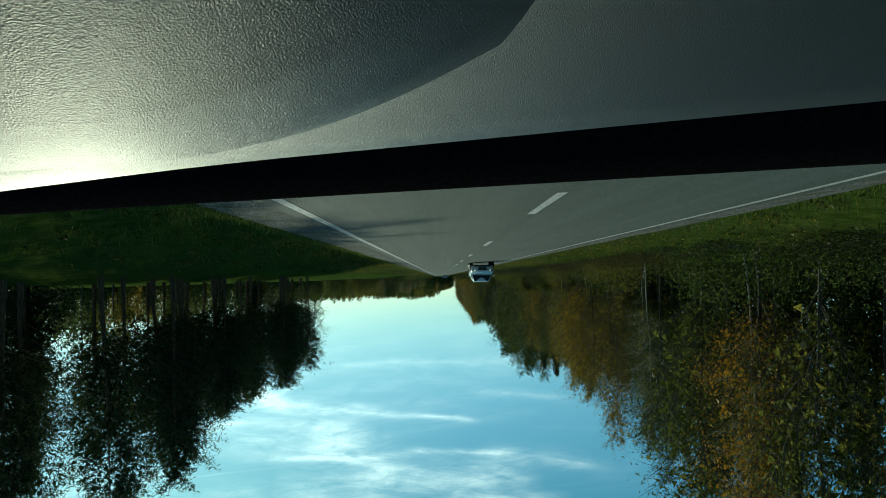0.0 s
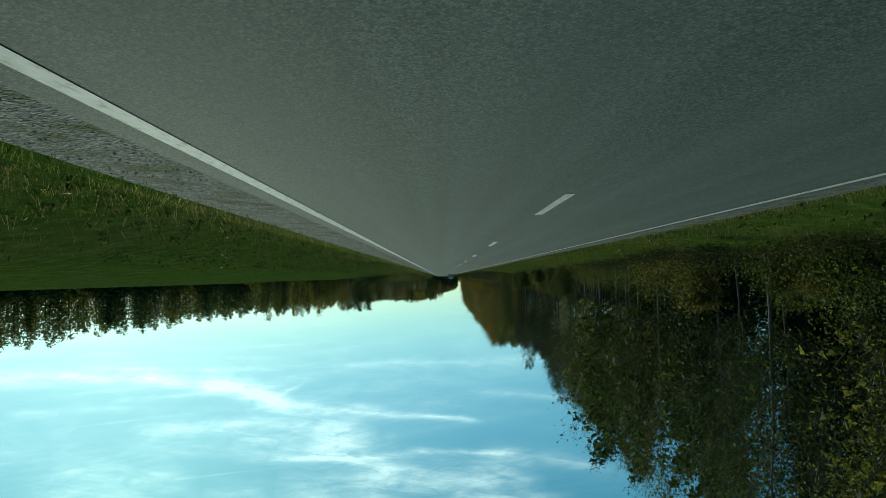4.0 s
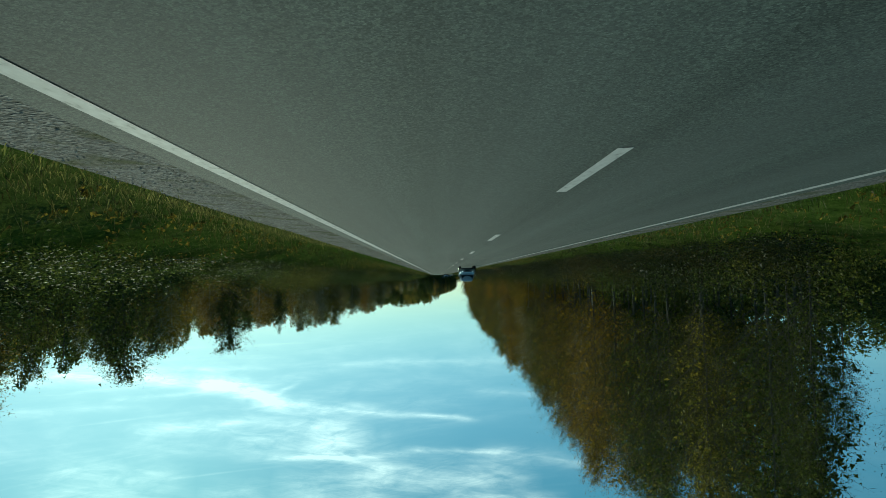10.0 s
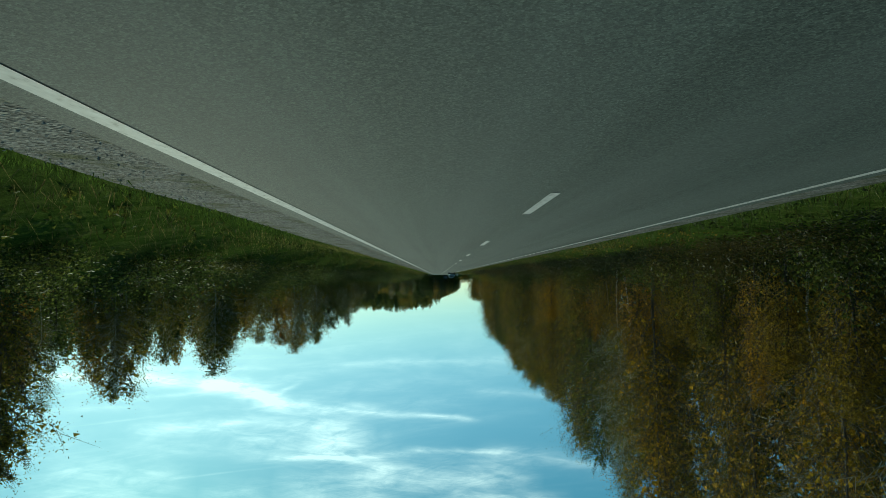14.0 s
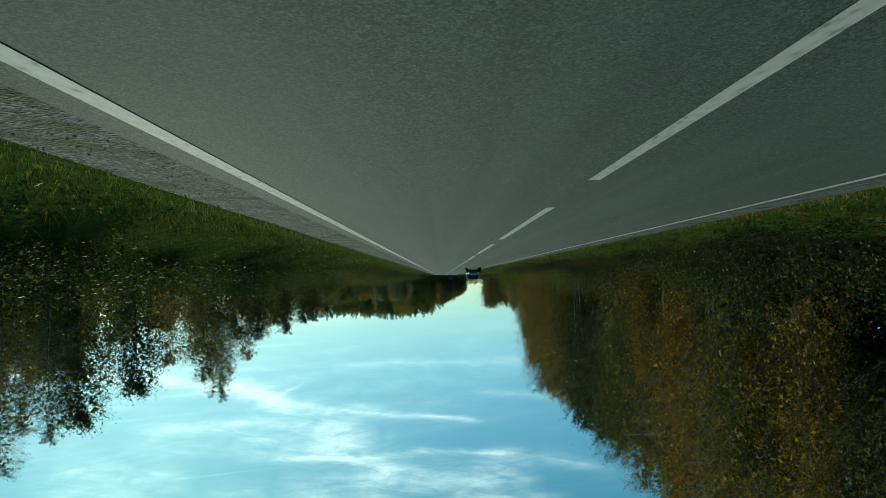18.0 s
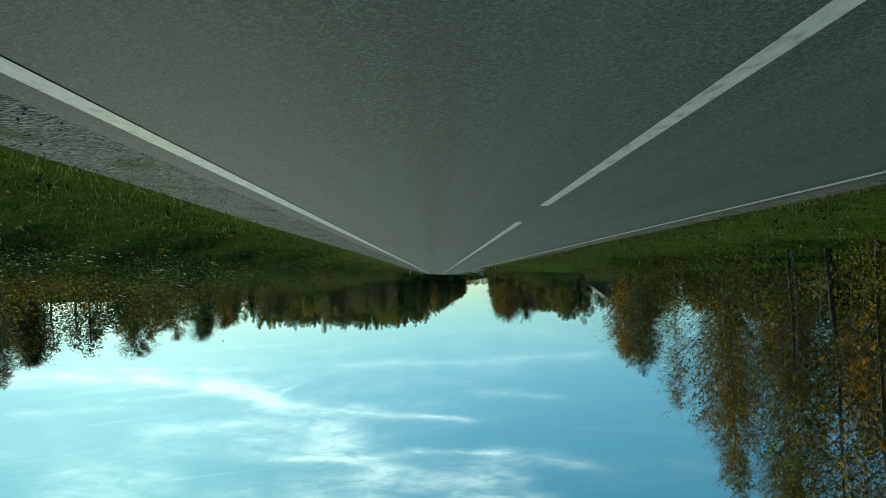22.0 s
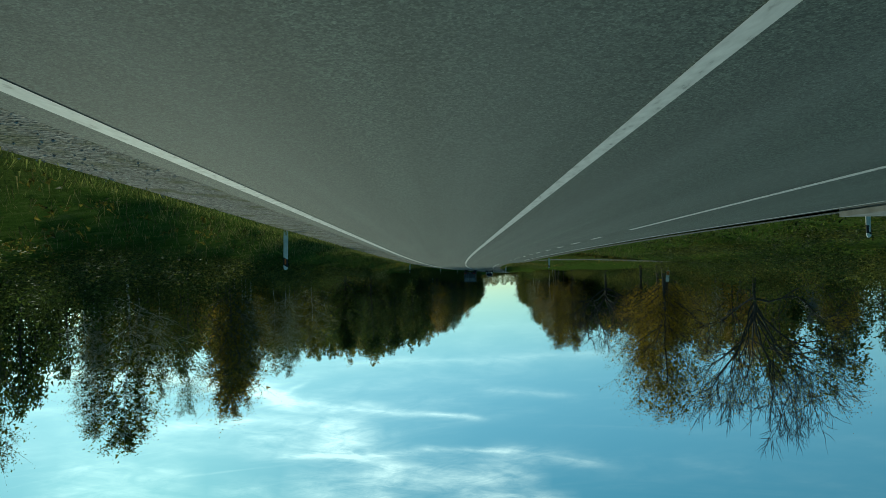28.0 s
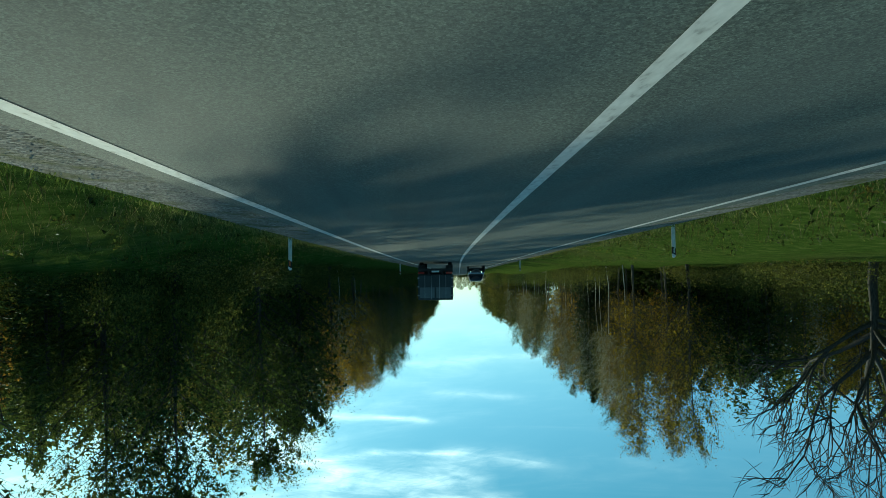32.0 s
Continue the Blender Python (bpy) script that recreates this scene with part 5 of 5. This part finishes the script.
    rim_ = [(-0.27 * w, -0.012, 0.425), (-0.35 * w, -0.012, 0.50), (-0.355 * w, -0.012, 0.60), (-0.33 * w, -0.012, 0.615), (0.33 * w, -0.012, 0.615), (0.355 * w, -0.012, 0.60), (0.35 * w, -0.012, 0.50), (0.27 * w, -0.012, 0.425)]
    for p, q in zip(rim_, rim_[1:]):
        rod(bm, p, q, 0.008, sides=6)
    part("grille_frame", bm, ALLOY, gr, "bright metal grille surround", True)
    bm = bmesh.new()
    box(bm, -0.62 * w, 0.62 * w, -0.02, 0.06, 0.22, 0.34, 0.03)
    part("lower_bumper", bm, BLACK, root)
    bm = bmesh.new()
    box(bm, -0.26, 0.26, -0.03, -0.018, 0.345, 0.455, 0.004)
    pl = part("number_plate", bm, PLATE, root)
    bm = bmesh.new()
    box(bm, -0.20, 0.20, -0.034, -0.030, 0.375, 0.425)
    part("plate_bar", bm, BLACK, pl)
    tagged(root, label, "car")
    x, y, a = road_frame(s)
    root.matrix_basis = Matrix.LocRotScale(at(s, d, -0.02 * abs(d) + 0.004), Euler((0, 0.02 if d < 0 else -0.02, a)), None)
    return root


PAINT_WHITE = car_paint("white_car_paint", (0.66, 0.68, 0.70), 0.0)
PAINT_SILVER = car_paint("silver_car_paint", (0.42, 0.45, 0.47), 0.5)
PAINT_NAVY = car_paint("navy_car_paint", (0.006, 0.014, 0.014), 0.0)
PAINT_BLACK = car_paint("black_car_paint", (0.012, 0.013, 0.015), 0.3)
make_car("car", PAINT_WHITE, "white hatchback car with lit headlights on the road", 53.2, -1.75)
make_car("car", PAINT_SILVER, "silver van-like family car with lit headlights on the road", 344.6, -1.8, 4.3, 1.8, 1.66)
make_car("car", PAINT_NAVY, "dark blue estate car with lit headlights on the road", 563.6, -2.25, 4.6, 1.82, 1.46)
make_car("car", PAINT_BLACK, "black car with lit headlights on the road", 921.0, -1.7, 4.5, 1.85, 1.6)


def make_lorry(s, d):
    """Box lorry seen from behind: doors, frame, under-run bar, lights, wheels."""
    root = new("lorry")
    body = plain("lorry_box_paint", (0.04, 0.05, 0.056), 0.6, 0, 0.15, 2)
    pale = plain("lorry_panel_paint", (0.13, 0.16, 0.175), 0.5, 0, 0.15, 2)
    dark = plain("lorry_chassis_paint", (0.018, 0.019, 0.02), 0.6)
    bm = bmesh.new()
    box(bm, -1.2, 1.2, 0.0, 6.2, 0.85, 2.62, 0.05)
    bx = part("cargo_box", bm, body, root)
    for sgn in (-1, 1):
        bm = bmesh.new()
        box(bm, min(sgn * 0.012, sgn * 1.17), max(sgn * 0.012, sgn * 1.17), -0.035, -0.002, 0.92, 2.54, 0.012)
        dr = part("rear_door", bm, body, bx)
        for x in (0.28, 0.72):
            bm = bmesh.new()
            rod(bm, (sgn * x, -0.06, 0.90), (sgn * x, -0.06, 2.56), 0.014, sides=6)
            part("lock_rod", bm, STEEL, dr)
        for z in (1.1, 1.7, 2.3):
            bm = bmesh.new()
            box(bm, min(sgn * 1.10, sgn * 1.24), max(sgn * 1.10, sgn * 1.24), -0.05, -0.03, z - 0.04, z + 0.04)
            part("hinge", bm, STEEL, dr)
        bm = bmesh.new()
        box(bm, min(sgn * 0.06, sgn * 1.06), max(sgn * 0.06, sgn * 1.06), -0.046, -0.036, 1.75, 2.48, 0.004)
        part("upper_panel", bm, pale, dr, "paler grey upper panel")
        bm = bmesh.new()
        box(bm, min(sgn * 0.75, sgn * 1.18), max(sgn * 0.75, sgn * 1.18), -0.03, 0.06, 0.68, 0.82, 0.01)
        part("tail_light", bm, RED, root)
        bm = bmesh.new()
        box(bm, min(sgn * 0.70, sgn * 1.20), max(sgn * 0.70, sgn * 1.20), 0.75, 0.78, 0.20, 0.75)
        part("mud_flap", bm, dark, root)
        for y in (1.4, 6.9):
            wheel(root, sgn * 1.0, y, 0.42, 0.3, STEEL)
    bm = bmesh.new()
    box(bm, -1.2, 1.2, -0.02, 0.10, 0.45, 0.58, 0.02)
    part("underrun_bar", bm, dark, root)
    bm = bmesh.new()
    for sgn in (-1, 1):
        box(bm, sgn * 0.42 - 0.06, sgn * 0.42 + 0.06, 0.02, 6.9, 0.62, 0.84)
    part("chassis", bm, dark, root)
    bm = bmesh.new()
    box(bm, -0.26, 0.26, -0.03, -0.018, 0.60, 0.71, 0.004)
    part("number_plate", bm, WHITE, root)
    bm = bmesh.new()
    box(bm, -1.1, 1.1, 6.3, 7.9, 0.5, 2.3, 0.12)
    part("cab", bm, body, root)
    tagged(root, "grey box lorry seen from behind on the road", "lorry")
    x, y, a = road_frame(s)
    root.matrix_basis = Matrix.LocRotScale(at(s, d, -0.035), Euler((0, 0.02, a)), None)


make_lorry(895.0, 1.75)


# ============ roadside things ============
def make_post(s, d, lean=0.0):
    """White delineator post with a black band and reflector."""
    root = new("delineator_post")
    bm = bmesh.new()
    ring = ((-0.06, -0.015), (-0.035, -0.045), (0.035, -0.045), (0.06, -0.015), (0.05, 0.03), (-0.05, 0.03))
    part("post", loft([[(x, y, -0.3) for x, y in ring], [(x, y, 0.90) for x, y in ring], [(x * 0.9, y * 0.9, 0.98) for x, y in ring], [(x * 0.5, y * 0.5 + 0.008, 1.02) for x, y in ring]]), WHITE, root)
    bm = loft([[(x * 1.05, y * 1.05, 0.70 + 0.05 * (x < 0)) for x, y in ring], [(x * 1.05, y * 1.05, 0.90 + 0.05 * (x < 0)) for x, y in ring]])
    part("black_band", bm, BLACK, root)
    bm = bmesh.new()
    box(bm, -0.02, 0.02, -0.056, -0.049, 0.74, 0.88, 0.004)
    part("reflector", bm, ORANGE if d > 0 else WHITE, root)
    tagged(root, "white plastic delineator post with a black band", "road post", "delineator posts")
    x, y, a = road_frame(s)
    root.matrix_basis = Matrix.LocRotScale(at(s, d, ground_z(d, s)), Euler((lean, lean * 0.6, a)), None)
    return root


for s, d in ((690, -7.2), (759, -9.6), (806, -7.6), (867, -5.9), (690, 5.6), (759, 5.4), (817, 6.0), (868, 5.7), (915, 5.8), (915, -5.8)):
    make_post(s, d, 0.03)

# bus stop: raised slab with kerb, two hoops and a bench between, a white cabinet
slab_root = new("bus_platform")
v_, f_ = [], []
for i in range(9):
    s = 741 + 1.8 * i
    b0 = bay(s) - 0.02
    for d, z in ((b0, -0.2), (b0, 0.02), (b0 - 0.14, 0.03), (b0 - 0.15, 0.02), (b0 - 1.9, 0.05), (b0 - 1.95, -0.6)):
        v_.append(at(s, d, z))
for i in range(8):
    for j in range(5):
        a = i * 6 + j
        f_.append((a, a + 6, a + 7, a + 1))
link("slab", v_, f_, CONCRETE, slab_root)
tagged(slab_root, "pale concrete bus stop platform with a kerb", "platform", "", "structure")


def make_bench(s, d):
    root = new("bench")
    for y in (-0.9, 0.9):
        bm = bmesh.new()
        pts = [(-0.28, y, 0), (-0.28, y, 0.86), (-0.20, y, 0.95), (0.20, y, 0.95), (0.28, y, 0.86), (0.28, y, 0)]
        for a, b in zip(pts, pts[1:]):
            rod(bm, a, b, 0.025, sides=8)
        part("hoop", bm, STEEL, root, "bent steel tube hoop")
    for x in (-0.2, -0.04, 0.12):
        bm = bmesh.new()
        box(bm, x, x + 0.14, -1.05, 1.05, 0.43, 0.47, 0.006)
        part("slat", bm, TIMBER, root)
    bm = bmesh.new()
    box(bm, -0.26, -0.22, -1.05, 1.05, 0.62, 0.82, 0.006)
    part("back_board", bm, WHITE, root)
    tagged(root, "bus stop bench of steel hoops with wooden slats", "bench")
    x, y, a = road_frame(s)
    root.matrix_basis = Matrix.LocRotScale(at(s, d, 0.05), Euler((0, 0, a)), None)


make_bench(749.5, -8.7)
cab_root = new("cabinet")
bm = bmesh.new()
box(bm, -0.3, 0.3, -0.45, 0.45, 0.08, 1.15, 0.02)
part("body", bm, DULL, cab_root)
bm = bmesh.new()
box(bm, -0.34, 0.34, -0.5, 0.5, 1.15, 1.22, 0.015)
part("lid", bm, DULL, cab_root)
bm = bmesh.new()
box(bm, -0.26, 0.26, -0.4, 0.4, -0.2, 0.08)
part("foot", bm, CONCRETE, cab_root)
tagged(cab_root, "white metal roadside cabinet by the bus stop", "cabinet")
cab_root.matrix_basis = Matrix.LocRotScale(at(746.2, -8.5, 0.05), Euler((0, 0, 0.1)), (0.6, 0.6, 0.6))

sg = new("marker_sign")
bm = bmesh.new()
rod(bm, (0, 0, -0.3), (0, 0, 2.0), 0.03)
part("pole", bm, STEEL, sg)
bm = bmesh.new()
box(bm, -0.16, 0.16, -0.045, -0.03, 0.9, 2.0, 0.01)
pnl = part("panel", bm, WHITE, sg)
bm = bmesh.new()
box(bm, -0.14, 0.14, -0.055, -0.047, 1.0, 1.35)
part("stripe", bm, ORANGE, pnl)
tagged(sg, "leaning white marker sign with an orange stripe", "sign")
sg.matrix_basis = Matrix.LocRotScale(at(810, -19.5, ground_z(-19.5, 810)), Euler((0.0, 0.1, 0)), None)


# ============ house behind the garden trees ============
def make_house(s, d, wid, dep, eave, ridge, wallmat, roofmat, label, turn=0.0):
    root = new("house")
    h = wid / 2
    bm = bmesh.new()
    front = [(-h, 0, 0), (h, 0, 0), (h, 0, eave), (0, 0, ridge), (-h, 0, eave)]
    a = [bm.verts.new(p) for p in front]
    b = [bm.verts.new((x, dep, z)) for x, y, z in front]
    bm.faces.new(a)
    bm.faces.new(b[::-1])
    for i in (0, 1, 4):
        j = (i + 1) % 5
        bm.faces.new((a[j], a[i], b[i], b[j]))
    wall = part("wall", bm, wallmat, root)
    for sgn in (-1, 1):
        n = Vector((sgn * (ridge - eave), 0, h)).normalized()
        e0, e1 = Vector((sgn * (h + 0.5), 0, eave - 0.5 * (ridge - eave) / h)), Vector((0, 0, ridge))
        bm = bmesh.new()
        vs = []
        for y in (-0.5, dep + 0.5):
            for o in (0.0, 0.16):
                for p in (e0, e1):
                    q = p + n * (0.02 + o)
                    vs.append(bm.verts.new((q.x, y, q.z)))
        for q in ((0, 1, 3, 2), (4, 6, 7, 5), (0, 4, 5, 1), (2, 3, 7, 6), (0, 2, 6, 4), (1, 5, 7, 3)):
            bm.faces.new([vs[i] for i in q])
        bmesh.ops.recalc_face_normals(bm, faces=bm.faces)
        rf = part("roof", bm, roofmat, root)
        bm = bmesh.new()
        for p, q in ((e0, e1),):
            p2, q2 = p + n * 0.1, q + n * 0.1
            rod(bm, (p2.x, -0.56, p2.z), (q2.x, -0.56, q2.z), 0.07, sides=4)
        part("bargeboard", bm, DULL, rf, "white painted bargeboard")
    for x, z, ww, hh in ((-h * 0.5, 1.1, 1.1, 1.3), (h * 0.4, 1.1, 1.1, 1.3), (-0.5, eave + 0.5, 1.0, 1.1)):
        bm = bmesh.new()
        box(bm, x - ww / 2 - 0.08, x + ww / 2 + 0.08, -0.05, 0.03, z - 0.08, z + hh + 0.08)
        wf = part("window", bm, wallmat, wall)
        for px in (x - ww / 4, x + ww / 4):
            bm = bmesh.new()
            box(bm, px - ww / 4 + 0.03, px + ww / 4 - 0.03, -0.06, -0.052, z, z + hh)
            part("pane", bm, GLASS, wf)
    bm = bmesh.new()
    box(bm, 0.6, 1.3, dep * 0.5, dep * 0.5 + 0.7, ridge - 1.0, ridge + 0.9, 0.02)
    part("chimney", bm, CONCRETE, root)
    tagged(root, label, "house")
    x, y, a_ = road_frame(s)
    root.matrix_basis = Matrix.LocRotScale(at(s, d, ground_z(d, s) - 0.1), Euler((0, 0, a_ + turn)), None)


WALL_DARK = plain("dark_boarding", (0.09, 0.075, 0.06), 0.85, 0, 0.25, 4)
WALL_PALE = plain("pale_render", (0.15, 0.17, 0.20), 0.9, 0, 0.15, 2)
ROOF_GREY = plain("grey_roof_sheets", (0.12, 0.12, 0.125), 0.75, 0, 0.25, 3)
make_house(795, -49, 11.5, 9, 3.6, 8.2, WALL_DARK, ROOF_GREY, "dark boarded house with white bargeboards on its gable", 0.05)
for s_, d_, h_, k_ in ((818, -40, 8.5, "alder1"), (824, -42, 9.5, "alder0"), (829, -39, 7, "oak1"), (812, -37, 6, "gold1")):
    plant(k_, s_, d_, h_, int(s_), LEFT, 1.2)
make_house(838, -47, 7.0, 8, 4.2, 7.4, WALL_PALE, ROOF_GREY, "pale rendered house with a grey roof among trees", 0.25)


# ============ the car that carries the camera, where the drive begins: open tub with its dashboard ============
def make_own_car():
    root = new("car")
    cx = DRIVE[0][2]
    skin = Mat("dashboard_skin")
    g1, g2 = skin.noise(1500, 2), skin.noise(60, 4)
    skin.set(skin.ramp(g2, ((0.3, (0.012, 0.0135, 0.013)), (0.7, (0.020, 0.0225, 0.0215)))), 0.48, 0.0, 0.6)
    skin.bump(g1, 0.65, 0.0015)
    felt = Mat("black_felt")
    felt.set(felt.ramp(felt.noise(200, 3), ((0.3, (0.004, 0.004, 0.004)), (0.7, (0.010, 0.010, 0.011)))), 1.0, 0.0, 0.0)
    paint = car_paint("own_car_paint", (0.10, 0.11, 0.12), 0.4)

    def surf(name, rows, mat, label=""):
        v, f = [], []
        n = len(rows[0])
        for r_ in rows:
            v += r_
        for i in range(len(rows) - 1):
            for j in range(n - 1):
                a = i * n + j
                f.append((a, a + 1, a + n + 1, a + n))
        return link(name, v, f, mat, root, True, label)

    xs = [-0.78 + 0.06 * i for i in range(27)]

    def rim(x):
        return EYE_H - 0.061 + 0.062 * x + 0.03 * max(0.0, x - 0.15)

    top = []
    for y, drop in ((-0.25, 0.055), (-0.05, 0.040), (0.10, 0.030), (0.22, 0.020), (0.34, 0.009), (0.44, 0.0), (0.50, 0.002), (0.512, 0.012), (0.515, 0.05)):
        top.append([(x, y + 0.03 * x, rim(x) - drop) for x in xs])
    dash = surf("dashboard", top, skin.m, "dark grained dashboard top lit from ahead")
    hump = []
    for y, up in ((-0.10, -0.05), (0.04, 0.25), (0.12, 0.75), (0.18, 0.97), (0.235, 1.0), (0.275, 0.85), (0.30, 0.45), (0.315, -0.4)):
        hump.append([(-0.06 + 0.03 * i, y + 0.05 * (1 - min(1.0, i / 9)), rim(-0.06 + 0.03 * i) - 0.026 + 0.068 * up * math.sin(0.5 * math.pi * min(1.0, i / 5.6))) for i in (0.25 * j for j in range(101))])
    surf("dashboard_hump", hump, skin.m, "rounded raised pad on the dashboard")
    surf("cowl", [[(x, y + 0.02 * x, EYE_H + 0.031 + z + 0.028 * x) for x in xs] for y, z in ((0.52, -0.15), (0.56, -0.098), (0.64, -0.080), (0.66, -0.081), (0.67, -0.14))], felt.m, "matt black cowl below the windscreen")
    surf("bonnet", [[(x * w_, y, z - 0.03 * x * x) for x in xs] for y, z, w_ in ((0.68, 0.80, 1.0), (1.1, 0.775, 1.0), (1.5, 0.72, 0.98), (1.75, 0.62, 0.94), (1.82, 0.40, 0.92))], paint, "grey painted bonnet")
    for sgn in (-1, 1):
        bm = bmesh.new()
        box(bm, min(sgn * 0.80, sgn * 0.88), max(sgn * 0.80, sgn * 0.88), -2.1, 0.66, 0.22, 0.80, 0.03)
        part("door", bm, paint, root)
        bm = bmesh.new()
        box(bm, min(sgn * 0.76, sgn * 0.86), max(sgn * 0.76, sgn * 0.86), 0.66, 1.78, 0.36, 0.66, 0.03)
        part("wing", bm, paint, root)
        for y in (1.2, -1.4):
            wheel(root, sgn * 0.77, y, 0.31, 0.19, ALLOY)
    bm = bmesh.new()
    box(bm, -0.8, 0.8, -2.1, 1.7, 0.2, 0.27, 0.01)
    part("floor_pan", bm, BLACK, root)
    bm = bmesh.new()
    box(bm, -0.78, 0.78, 0.36, 0.48, 0.27, 0.84, 0.01)
    part("bulkhead", bm, BLACK, root)
    tagged(root, "grey car with a grained dark dashboard", "car")
    root.matrix_basis = Matrix.LocRotScale(Vector((cx, 0, -0.031)), None, None)
    return root


make_own_car()
